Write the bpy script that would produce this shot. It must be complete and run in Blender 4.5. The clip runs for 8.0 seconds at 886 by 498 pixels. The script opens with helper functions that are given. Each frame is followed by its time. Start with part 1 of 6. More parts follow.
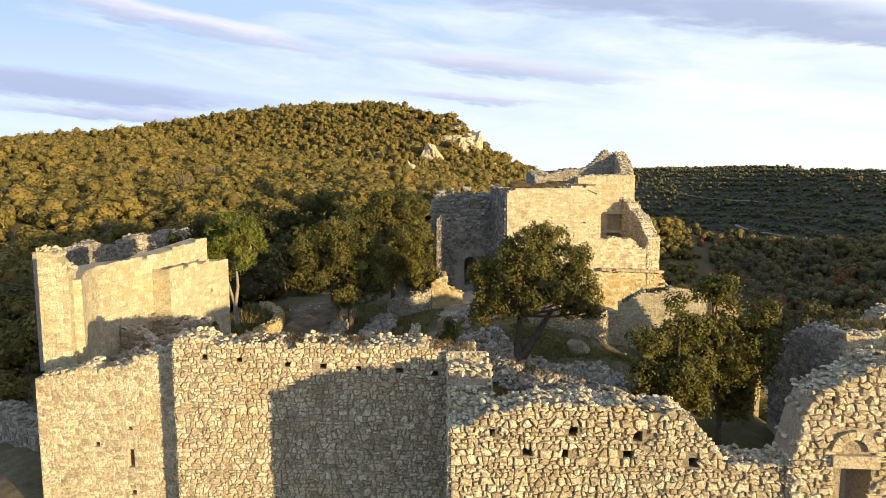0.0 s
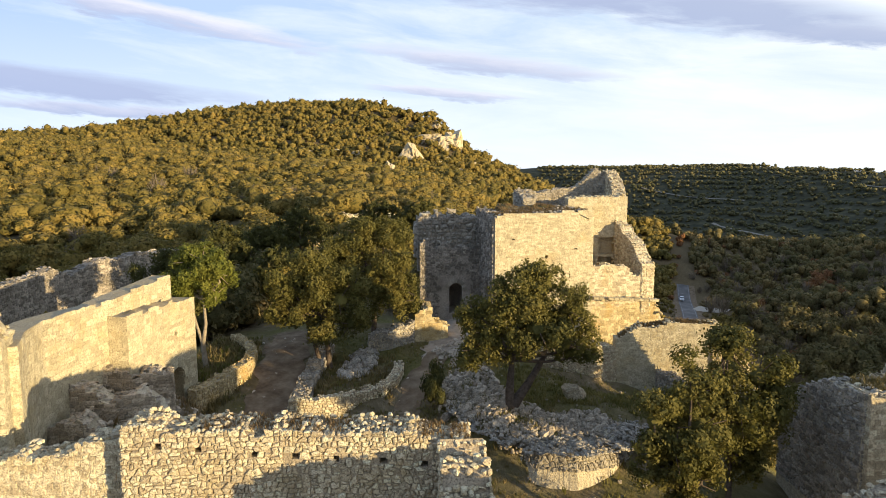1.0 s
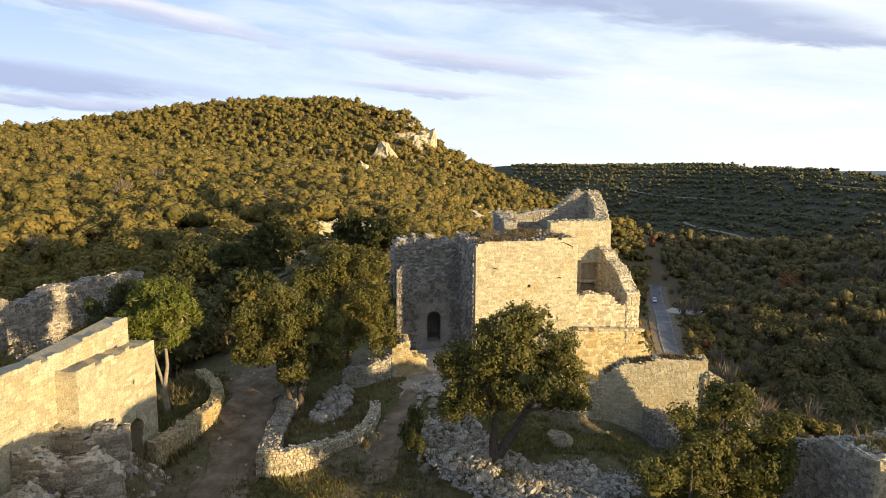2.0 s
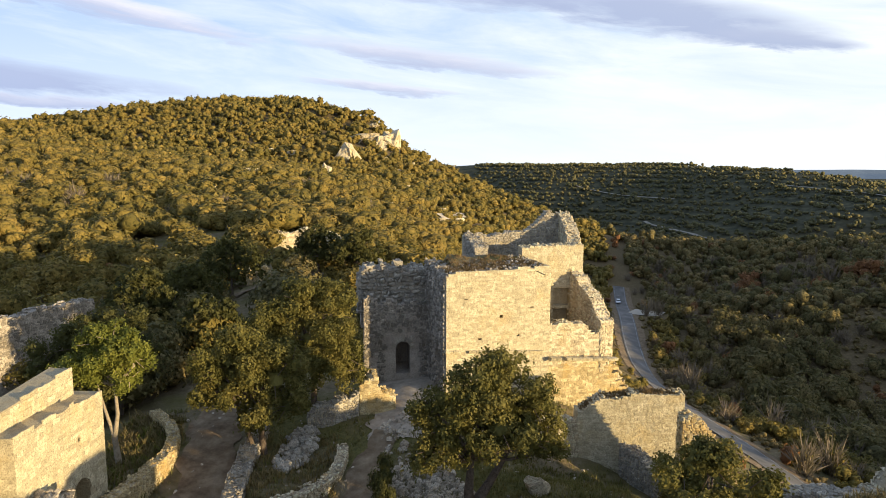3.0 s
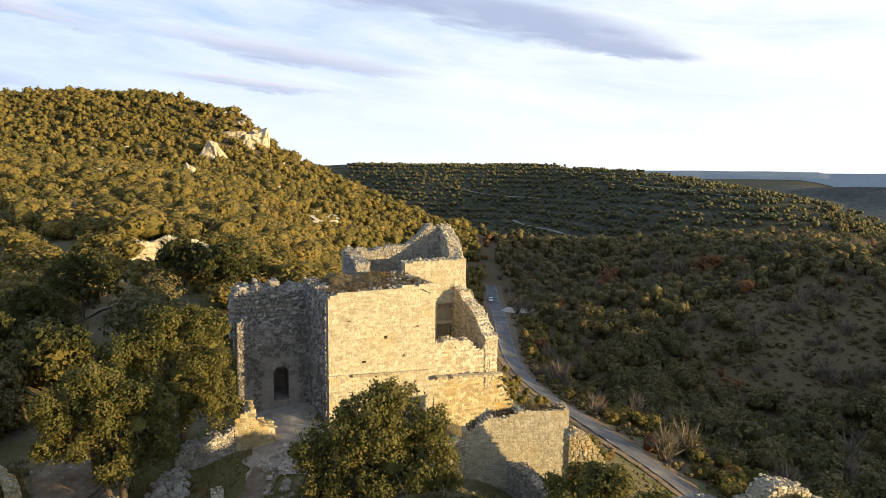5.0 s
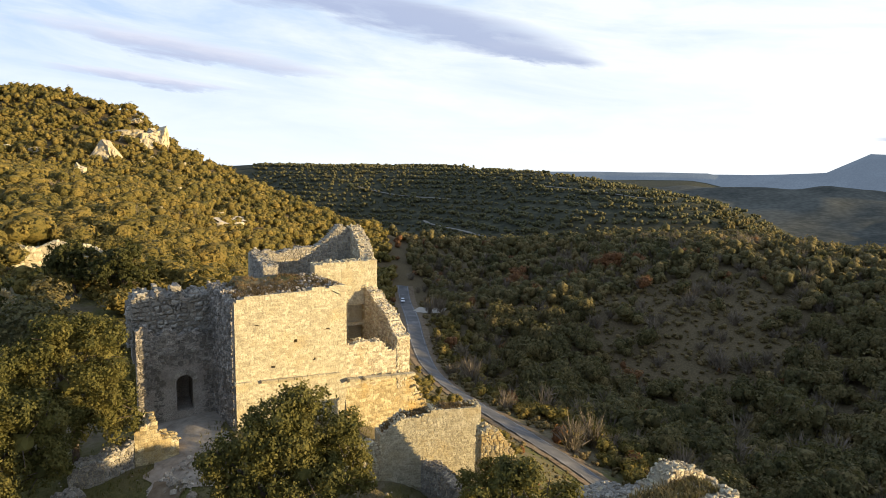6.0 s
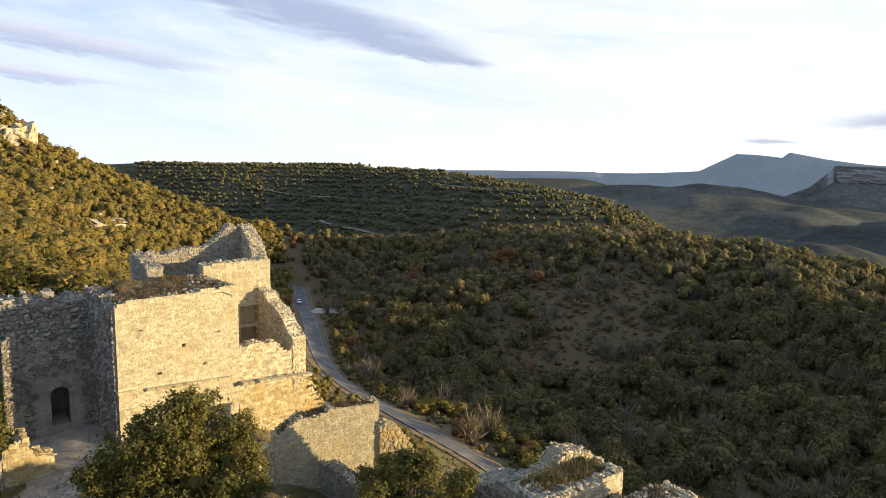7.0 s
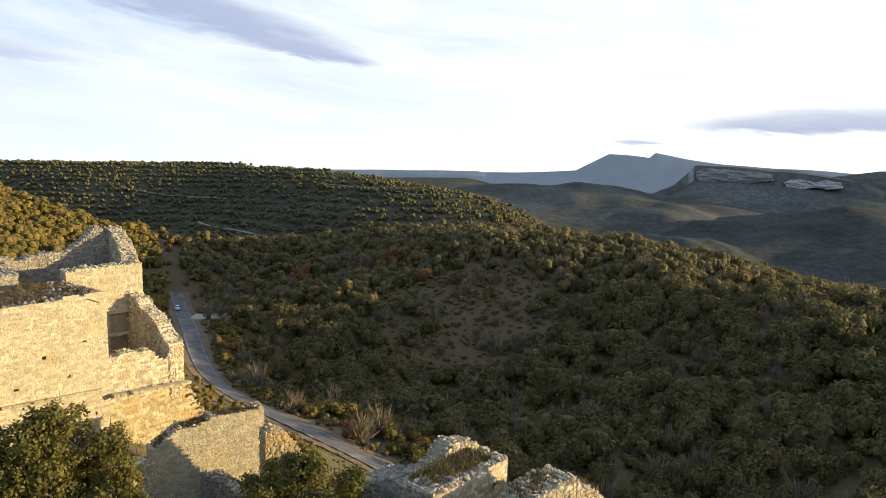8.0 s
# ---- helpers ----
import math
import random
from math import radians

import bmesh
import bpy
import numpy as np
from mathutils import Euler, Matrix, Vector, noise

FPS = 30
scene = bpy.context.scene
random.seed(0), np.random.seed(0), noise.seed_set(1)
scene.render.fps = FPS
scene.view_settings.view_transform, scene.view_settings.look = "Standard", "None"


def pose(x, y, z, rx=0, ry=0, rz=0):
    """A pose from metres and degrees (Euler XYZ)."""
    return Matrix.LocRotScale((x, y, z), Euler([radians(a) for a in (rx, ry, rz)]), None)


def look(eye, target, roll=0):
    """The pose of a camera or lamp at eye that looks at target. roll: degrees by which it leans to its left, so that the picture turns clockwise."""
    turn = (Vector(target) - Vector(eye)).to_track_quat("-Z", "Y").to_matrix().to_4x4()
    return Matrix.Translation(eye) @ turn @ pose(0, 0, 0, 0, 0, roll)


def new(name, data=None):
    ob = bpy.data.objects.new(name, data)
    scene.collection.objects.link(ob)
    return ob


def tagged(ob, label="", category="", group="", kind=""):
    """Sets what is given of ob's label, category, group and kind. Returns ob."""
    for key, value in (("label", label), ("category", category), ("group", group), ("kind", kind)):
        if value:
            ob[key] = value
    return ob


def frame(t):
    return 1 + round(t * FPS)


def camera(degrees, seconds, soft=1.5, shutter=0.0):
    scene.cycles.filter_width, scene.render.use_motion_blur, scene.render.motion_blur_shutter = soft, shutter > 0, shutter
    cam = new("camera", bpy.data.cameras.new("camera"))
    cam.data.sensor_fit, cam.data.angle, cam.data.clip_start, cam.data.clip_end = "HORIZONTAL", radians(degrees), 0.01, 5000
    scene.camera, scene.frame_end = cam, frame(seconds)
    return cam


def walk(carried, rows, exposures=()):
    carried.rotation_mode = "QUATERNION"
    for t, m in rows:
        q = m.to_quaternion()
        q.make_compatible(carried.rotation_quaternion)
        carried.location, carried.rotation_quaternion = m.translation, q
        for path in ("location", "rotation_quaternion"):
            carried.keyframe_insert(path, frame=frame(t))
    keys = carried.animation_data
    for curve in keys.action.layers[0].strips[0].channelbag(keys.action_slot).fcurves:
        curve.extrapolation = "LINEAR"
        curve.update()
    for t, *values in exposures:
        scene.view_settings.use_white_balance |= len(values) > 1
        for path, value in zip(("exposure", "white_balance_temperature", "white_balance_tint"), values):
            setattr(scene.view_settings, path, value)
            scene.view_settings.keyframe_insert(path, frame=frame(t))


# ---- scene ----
cam = camera(67.7, 8.0, soft=0.6)
PATH = [
    (0, (-0.089, -0.384, 9.561), (-0.084, 1.604, 9.339), -0.2),
    (0.5, (-0.238, 1.122, 10.448), (-0.204, 3.108, 10.222), -0.2),
    (1, (-0.366, 2.462, 11.332), (-0.299, 4.447, 11.099), -0.1),
    (1.5, (-0.48, 3.634, 12.202), (-0.377, 5.616, 11.962), 0.1),
    (3, (-0.72, 6.466, 14.804), (-0.466, 8.434, 14.556), 0.2),
    (3.5, (-0.782, 7.26, 15.357), (-0.465, 9.22, 15.109), 0.3),
    (4, (-0.838, 7.81, 15.631), (-0.439, 9.754, 15.382), 0.5),
    (5.5, (-0.968, 8.068, 15.755), (-0.217, 9.906, 15.509), 0.6),
    (6, (-0.914, 8.074, 15.716), (-0.04, 9.856, 15.473), 0.7),
    (6.5, (-0.876, 8.003, 15.656), (0.127, 9.715, 15.413), 0.7),
    (7, (-0.882, 7.85, 15.61), (0.258, 9.475, 15.367), 0.7),
    (7.5, (-0.874, 7.741, 15.571), (0.4, 9.264, 15.328), 0.7),
    (8, (-0.823, 7.68, 15.552), (0.576, 9.088, 15.311), 0.7),
]
walk(cam, [(t, look(eye, target, roll)) for t, eye, target, roll in PATH], [(0, 0.85), (8, 0.82)])

# ---- world and sun ----
SUN_EL, SUN_AZ = 5.6, 131.0
world = bpy.data.worlds.new("sky")
scene.world = world
world.use_nodes = True


def nodes_of(tree):
    """A short way to add nodes to a tree and to join them."""
    tree.nodes.clear()

    def add(kind, links=None, **sets):
        n = tree.nodes.new(kind)
        for key, value in sets.items():
            if key == "op":
                n.operation = value
            elif key == "mode":
                n.blend_type = value
            elif key == "data":
                n.data_type = value
            elif key == "sky":
                n.sky_type = value
        for key, value in (links or {}).items():
            if isinstance(value, bpy.types.NodeSocket):
                tree.links.new(value, n.inputs[key])
            else:
                n.inputs[key].default_value = value
        return n

    def ramp(fac, stops):
        n = tree.nodes.new("ShaderNodeValToRGB")
        tree.links.new(fac, n.inputs[0])
        while len(n.color_ramp.elements) < len(stops):
            n.color_ramp.elements.new(0.5)
        for e, (at, col) in zip(n.color_ramp.elements, stops):
            e.position, e.color = at, (*col, 1) if len(col) == 3 else col
        return n.outputs[0]

    def mix(fac, a, b, mode="MIX"):
        n = add("ShaderNodeMix", data="RGBA", mode=mode)
        for key, value in ((0, fac), (6, a), (7, b)):
            if isinstance(value, bpy.types.NodeSocket):
                tree.links.new(value, n.inputs[key])
            else:
                n.inputs[key].default_value = value if key == 0 else (*value, 1)
        return n.outputs[2]

    def maths(op, a, b=0.0, clamp=False):
        n = add("ShaderNodeMath", {0: a, 1: b}, op=op)
        n.use_clamp = clamp
        return n.outputs[0]

    def noise_of(vector, scale, detail=4.0, rough=0.55, dist=0.0):
        return add("ShaderNodeTexNoise", {"Vector": vector, "Scale": scale, "Detail": detail, "Roughness": rough, "Distortion": dist}).outputs["Fac"]

    return add, ramp, mix, maths, noise_of


# cloud banks seen over the hills: azimuth, elevation, half length, half depth, slope, darkness
CLOUDS = [(-20.4, 11.9, 15, 0.95, -0.14, 0.3), (5.7, 8.9, 12, 0.95, -0.12, 0.55), (2.7, 6.5, 8, 0.55, -0.10, 0.5), (-27, 6.4, 17, 1.3, -0.06, 0.95), (-24, 4.6, 12, 0.5, -0.04, 0.7), (10, 14.9, 17, 2.5, -0.12, 0.95),
          (25, 11.9, 13, 1.9, -0.19, 0.95), (34, 9.4, 5.5, 0.8, -0.17, 0.9), (74, 3.9, 11, 1.0, 0.02, 0.75), (61, 2.4, 2.4, 0.3, 0.0, 0.7), (-52, 10, 14, 2.0, 0.0, 0.6)]


def make_sky():
    add, ramp, mix, maths, noise_of = nodes_of(world.node_tree)
    tree = world.node_tree
    sky = add("ShaderNodeTexSky", sky="NISHITA")
    sky.sun_disc = False
    sky.sun_elevation, sky.sun_rotation = radians(SUN_EL), radians(SUN_AZ)
    way = add("ShaderNodeTexCoord").outputs["Generated"]
    x, y, z = add("ShaderNodeSeparateXYZ", {0: way}).outputs
    az = maths("MULTIPLY", maths("ARCTAN2", x, y), 57.2958)
    el = maths("MULTIPLY", maths("ARCSINE", z), 57.2958)
    flat = add("ShaderNodeCombineXYZ", {0: maths("MULTIPLY", az, 0.06), 1: maths("MULTIPLY", maths("ADD", el, maths("MULTIPLY", az, 0.1)), 0.33), 2: 0.0}).outputs[0]
    curl = noise_of(flat, 1.1, 6.0, 0.62, 0.4)
    wisp = noise_of(flat, 2.9, 7.0, 0.65, 0.3)
    el = maths("ADD", el, maths("MULTIPLY", maths("SUBTRACT", wisp, 0.5), 1.7))
    side = ramp(maths("ADD", maths("MULTIPLY", az, 1 / 110), 0.38), [(0.0, (0, 0, 0)), (1.0, (1, 1, 1))])
    blue = mix(1.0, sky.outputs[0], (SKY_GAIN,) * 3, "MULTIPLY")
    blue = mix(0.86, blue, mix(side, (0.47, 0.64, 0.98), (0.7, 0.84, 0.98)))
    col = blue
    # thin veil, whiter towards the light
    veil = maths("MULTIPLY", ramp(maths("ADD", curl, maths("MULTIPLY", maths("SUBTRACT", side, 0.45), 0.5)), [(0.36, (0, 0, 0)), (0.72, (1, 1, 1))]), 0.9)
    col = mix(veil, col, mix(side, (0.86, 0.93, 1.04), (0.93, 0.97, 1.0)))
    # darker blue overhead
    col = mix(ramp(z, [(0.33, (0, 0, 0)), (0.7, (1, 1, 1))]), col, (0.34, 0.46, 0.7))
    haze = ramp(z, [(0.0, (1, 1, 1)), (0.2, (0, 0, 0))])
    col = mix(maths("MULTIPLY", haze, 0.85), col, mix(side, (0.84, 0.95, 1.1), (0.97, 0.99, 1.0)))
    for a0, e0, half, deep, slope, dark in CLOUDS:
        u = maths("SUBTRACT", az, a0)
        v = maths("SUBTRACT", maths("SUBTRACT", el, e0), maths("MULTIPLY", u, slope))
        body = maths("SUBTRACT", 1.0, maths("POWER", maths("ABSOLUTE", maths("DIVIDE", u, half)), 2.0))
        body = maths("SUBTRACT", body, maths("POWER", maths("ABSOLUTE", maths("DIVIDE", v, deep)), 2.0))
        body = maths("ADD", body, maths("ADD", maths("MULTIPLY", maths("SUBTRACT", curl, 0.5), 1.7), maths("MULTIPLY", maths("SUBTRACT", wisp, 0.5), 1.0)))
        mask = ramp(body, [(0.0, (0, 0, 0)), (0.3, (0.35, 0.35, 0.35)), (0.85, (1, 1, 1))])
        # bright above, grey-lilac below
        tone = ramp(maths("ADD", maths("MULTIPLY", maths("DIVIDE", v, deep), 0.5), 0.62), [(0.2, (0, 0, 0)), (0.9, (1, 1, 1))])
        lilac = mix(side, (0.42, 0.5, 0.74), (0.4, 0.47, 0.64))
        white = mix(side, (1.0, 0.97, 1.02), (1.2, 1.16, 1.13))
        shade = mix(tone, lilac, mix(dark, white, lilac))
        col = mix(maths("MULTIPLY", mask, 0.95), col, shade)
    back = add("ShaderNodeBackground", {0: col, 1: SKY_POWER})
    out = add("ShaderNodeOutputWorld")
    tree.links.new(back.outputs[0], out.inputs[0])


SKY_GAIN, SKY_POWER = 0.13, 0.63
make_sky()
sun_data = bpy.data.lights.new("sun", "SUN")
sun_data.energy, sun_data.angle, sun_data.color = 5.0, radians(0.6), (1.0, 0.78, 0.44)
sun = new("sun", sun_data)
to_sun = Vector((math.sin(radians(SUN_AZ)) * math.cos(radians(SUN_EL)), math.cos(radians(SUN_AZ)) * math.cos(radians(SUN_EL)), math.sin(radians(SUN_EL))))
sun.matrix_world = look(tuple(to_sun * 300), (0, 0, 0))

# ---- materials ----


def material(name, build, rough=0.9):
    m = bpy.data.materials.new(name)
    m.use_nodes = True
    add, ramp, mix, maths, noise_of = nodes_of(m.node_tree)
    shader = add("ShaderNodeBsdfPrincipled", {"Roughness": rough})
    shader.inputs["Specular IOR Level"].default_value = 0.25 if rough < 0.9 else 0.06
    end = add("ShaderNodeOutputMaterial")
    m.node_tree.links.new(shader.outputs[0], end.inputs[0])
    place = add("ShaderNodeNewGeometry")
    found = build(add, ramp, mix, maths, noise_of, place, shader)
    col, bump = found[:2]
    if len(found) == 3:
        m.node_tree.links.new(found[2], end.inputs[0])
    if isinstance(col, bpy.types.NodeSocket):
        m.node_tree.links.new(col, shader.inputs["Base Color"])
    else:
        shader.inputs["Base Color"].default_value = (*col, 1)
    if bump is not None:
        b = add("ShaderNodeBump", {"Strength": found[2], "Distance": found[3], "Height": bump})
        m.node_tree.links.new(b.outputs[0], shader.inputs["Normal"])
    return m


def stone_material(name, pale, mid, dark, stain, stain_amount=0.35, vary=1.0):
    def build(add, ramp, mix, maths, noise_of, place, shader):
        own = maths("FRACT", maths("ADD", add("ShaderNodeObjectInfo").outputs["Random"], place.outputs["Random Per Island"]))
        pos = place.outputs["Position"]
        col = ramp(own, [(0.0, tuple(0.62 * c for c in mid)), (0.22, mid), (0.45, pale), (0.65, tuple(min(0.8, 1.22 * c) for c in pale)), (0.82, mid), (1.0, tuple(0.5 * (a + b) for a, b in zip(mid, dark)))])
        col = mix(vary, tuple(0.5 * (a + b) for a, b in zip(pale, mid)), col)
        grain = noise_of(pos, 11.0, 10.0, 0.78)
        fleck = noise_of(pos, 34.0, 4.0, 0.7)
        col = mix(maths("MULTIPLY", ramp(fleck, [(0.53, (0, 0, 0)), (0.66, (1, 1, 1))]), 0.75), col, tuple(min(0.82, 1.42 * c) for c in pale))
        col = mix(maths("MULTIPLY", ramp(grain, [(0.51, (0, 0, 0)), (0.62, (1, 1, 1))]), 0.75), col, dark)
        pit = noise_of(pos, 19.0, 6.0, 0.8)
        col = mix(maths("MULTIPLY", ramp(pit, [(0.52, (0, 0, 0)), (0.59, (1, 1, 1))]), 0.75), col, tuple(0.75 * c for c in dark))
        patch = noise_of(pos, 0.55, 6.0, 0.65)
        col = mix(maths("MULTIPLY", ramp(patch, [(0.52, (0, 0, 0)), (0.66, (1, 1, 1))]), stain_amount), col, stain)
        runs = add("ShaderNodeVectorMath", {0: pos, 1: (3.2, 3.2, 0.45)}, op="MULTIPLY").outputs[0]
        col = mix(maths("MULTIPLY", ramp(noise_of(runs, 1.0, 8.0, 0.72), [(0.48, (0, 0, 0)), (0.66, (1, 1, 1))]), 0.42), col, tuple(0.45 * (a + b) for a, b in zip(mid, dark)))
        lich = noise_of(pos, 1.7, 7.0, 0.7)
        col = mix(maths("MULTIPLY", ramp(lich, [(0.58, (0, 0, 0)), (0.68, (1, 1, 1))]), 0.4), col, tuple(0.75 * c for c in dark))
        return col, maths("ADD", noise_of(pos, 22.0, 8.0, 0.7), maths("MULTIPLY", noise_of(pos, 5.0, 5.0, 0.6), 1.4)), 0.9, 0.05

    return material(name, build, 0.92)


STONE = stone_material("weathered_limestone", (0.72, 0.605, 0.415), (0.6, 0.49, 0.32), (0.18, 0.138, 0.09), (0.48, 0.35, 0.15))
STONE_GREY = stone_material("grey_limestone", (0.44, 0.395, 0.315), (0.34, 0.3, 0.235), (0.13, 0.114, 0.092), (0.27, 0.215, 0.14))
STONE_GOLD = stone_material("golden_limestone", (0.6, 0.49, 0.28), (0.51, 0.39, 0.2), (0.19, 0.145, 0.08), (0.5, 0.31, 0.08), 0.6)
MORTAR = stone_material("lime_mortar", (0.6, 0.515, 0.36), (0.5, 0.425, 0.29), (0.19, 0.155, 0.105), (0.43, 0.32, 0.16))
JOINT = stone_material("earthy_lime_joint", (0.44, 0.36, 0.25), (0.34, 0.28, 0.19), (0.12, 0.095, 0.065), (0.26, 0.19, 0.1))
ASHLAR = stone_material("dressed_limestone", (0.6, 0.525, 0.355), (0.53, 0.45, 0.29), (0.22, 0.18, 0.115), (0.48, 0.36, 0.17), 0.5, 0.7)
ASHLAR_BED = stone_material("dressed_limestone_bed", (0.52, 0.445, 0.295), (0.46, 0.385, 0.25), (0.23, 0.185, 0.12), (0.46, 0.34, 0.165), 0.5, 0.6)
# stained stone, darkened further to carry the shade on its walls
STONE_DARK = stone_material("stained_shaded_limestone", (0.46, 0.4, 0.32), (0.27, 0.235, 0.185), (0.085, 0.074, 0.06), (0.14, 0.12, 0.09), 0.8)
FIELD_STONE = stone_material("field_stone", (0.54, 0.46, 0.345), (0.4, 0.335, 0.245), (0.12, 0.098, 0.07), (0.24, 0.18, 0.105))
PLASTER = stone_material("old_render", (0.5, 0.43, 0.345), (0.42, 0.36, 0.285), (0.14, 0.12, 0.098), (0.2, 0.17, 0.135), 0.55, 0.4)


def leaf_material(name, a, b, c, cell=0.25, gloss=0.7, clump=0.0):
    def build(add, ramp, mix, maths, noise_of, place, shader):
        pos = place.outputs["Position"]
        tree_tone = add("ShaderNodeTexVoronoi", {"Vector": pos, "Scale": cell}).outputs["Color"]
        tone = add("ShaderNodeSeparateColor", {0: tree_tone}).outputs[0]
        col = ramp(tone, [(0.0, a), (0.55, b), (1.0, c)])
        own = place.outputs["Random Per Island"]
        col = mix(0.4, col, ramp(own, [(0.0, tuple(0.5 * v for v in a)), (0.6, b), (1.0, tuple(1.35 * v for v in c))]))
        wide = noise_of(pos, 0.012, 4.0, 0.6)
        col = mix(maths("MULTIPLY", ramp(wide, [(0.4, (0, 0, 0)), (0.65, (1, 1, 1))]), 0.35), col, tuple(0.8 * v for v in c))
        shader.inputs["Specular IOR Level"].default_value = 0.12
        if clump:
            # sprays of leaves; the shade in the gaps between them is painted dark
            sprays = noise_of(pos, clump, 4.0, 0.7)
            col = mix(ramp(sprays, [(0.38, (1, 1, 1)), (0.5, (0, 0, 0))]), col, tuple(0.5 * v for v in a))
            rough = add("ShaderNodeBump", {"Strength": 1.0, "Distance": 0.9 / clump, "Height": sprays})
            shader.id_data.links.new(rough.outputs[0], shader.inputs["Normal"])
        thin = add("ShaderNodeBsdfTranslucent", {0: mix(0.5, col, (0.16, 0.16, 0.03))})
        both = add("ShaderNodeMixShader", {0: 0.3, 1: shader.outputs[0], 2: thin.outputs[0]})
        return col, None, both.outputs[0]

    m = material(name, build, gloss)
    return m


LEAF = leaf_material("holm_oak_leaves", (0.07, 0.07, 0.021), (0.125, 0.115, 0.031), (0.19, 0.158, 0.046), 0.9)
LEAF_BRIGHT = leaf_material("fresh_leaves", (0.09, 0.105, 0.02), (0.155, 0.165, 0.03), (0.22, 0.215, 0.045), 0.8)
# darker copy of the oak leaves, with shade put into its colour
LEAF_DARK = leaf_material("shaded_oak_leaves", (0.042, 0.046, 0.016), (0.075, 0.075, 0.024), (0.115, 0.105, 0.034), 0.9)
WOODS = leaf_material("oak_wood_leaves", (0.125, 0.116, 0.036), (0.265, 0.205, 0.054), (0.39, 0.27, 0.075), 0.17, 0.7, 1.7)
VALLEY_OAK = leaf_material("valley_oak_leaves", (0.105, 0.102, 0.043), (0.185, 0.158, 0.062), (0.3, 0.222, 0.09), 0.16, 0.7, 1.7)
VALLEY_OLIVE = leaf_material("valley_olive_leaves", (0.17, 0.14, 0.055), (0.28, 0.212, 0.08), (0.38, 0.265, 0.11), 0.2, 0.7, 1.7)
WOODS_FAR = leaf_material("far_wood_leaves", (0.1, 0.104, 0.05), (0.155, 0.147, 0.068), (0.22, 0.18, 0.082), 0.1)
RUST = leaf_material("rusty_leaves", (0.22, 0.1, 0.045), (0.32, 0.15, 0.062), (0.4, 0.2, 0.09), 0.4, 0.7, 1.9)
TWIGS = leaf_material("bare_twigs", (0.15, 0.12, 0.09), (0.23, 0.18, 0.135), (0.31, 0.24, 0.175), 0.4)
DRY = leaf_material("dry_grass", (0.14, 0.115, 0.045), (0.22, 0.165, 0.07), (0.3, 0.21, 0.09), 0.6)
PALE_BARK_TONES = (0.16, 0.13, 0.09), (0.3, 0.25, 0.18), (0.42, 0.36, 0.27)


def bark_build(add, ramp, mix, maths, noise_of, place, shader):
    pos = place.outputs["Position"]
    n = noise_of(pos, 7.0, 8.0, 0.7, 0.6)
    return ramp(n, [(0.3, (0.05, 0.038, 0.028)), (0.6, (0.13, 0.1, 0.075)), (0.8, (0.2, 0.17, 0.13))]), n, 0.9, 0.05


BARK = material("rough_bark", bark_build)


def pale_bark_build(add, ramp, mix, maths, noise_of, place, shader):
    n = noise_of(place.outputs["Position"], 5.0, 8.0, 0.7, 0.8)
    return ramp(n, list(zip((0.3, 0.55, 0.8), PALE_BARK_TONES))), n, 0.9, 0.05


PALE_BARK = material("pale_bark", pale_bark_build)


def road_build(add, ramp, mix, maths, noise_of, place, shader):
    pos = place.outputs["Position"]
    n = noise_of(pos, 0.25, 6.0, 0.65)
    col = ramp(n, [(0.35, (0.085, 0.08, 0.074)), (0.58, (0.14, 0.13, 0.118)), (0.72, (0.24, 0.22, 0.195))])
    return col, noise_of(pos, 30.0, 4.0, 0.7), 0.3, 0.01


ASPHALT = material("worn_asphalt", road_build, 0.8)


def plain(name, col, rough=0.6):
    def build(add, ramp, mix, maths, noise_of, place, shader):
        n = noise_of(place.outputs["Position"], 4.0, 5.0, 0.6)
        return mix(n, tuple(0.85 * v for v in col), tuple(min(1, 1.12 * v) for v in col)), None

    return material(name, build, rough)


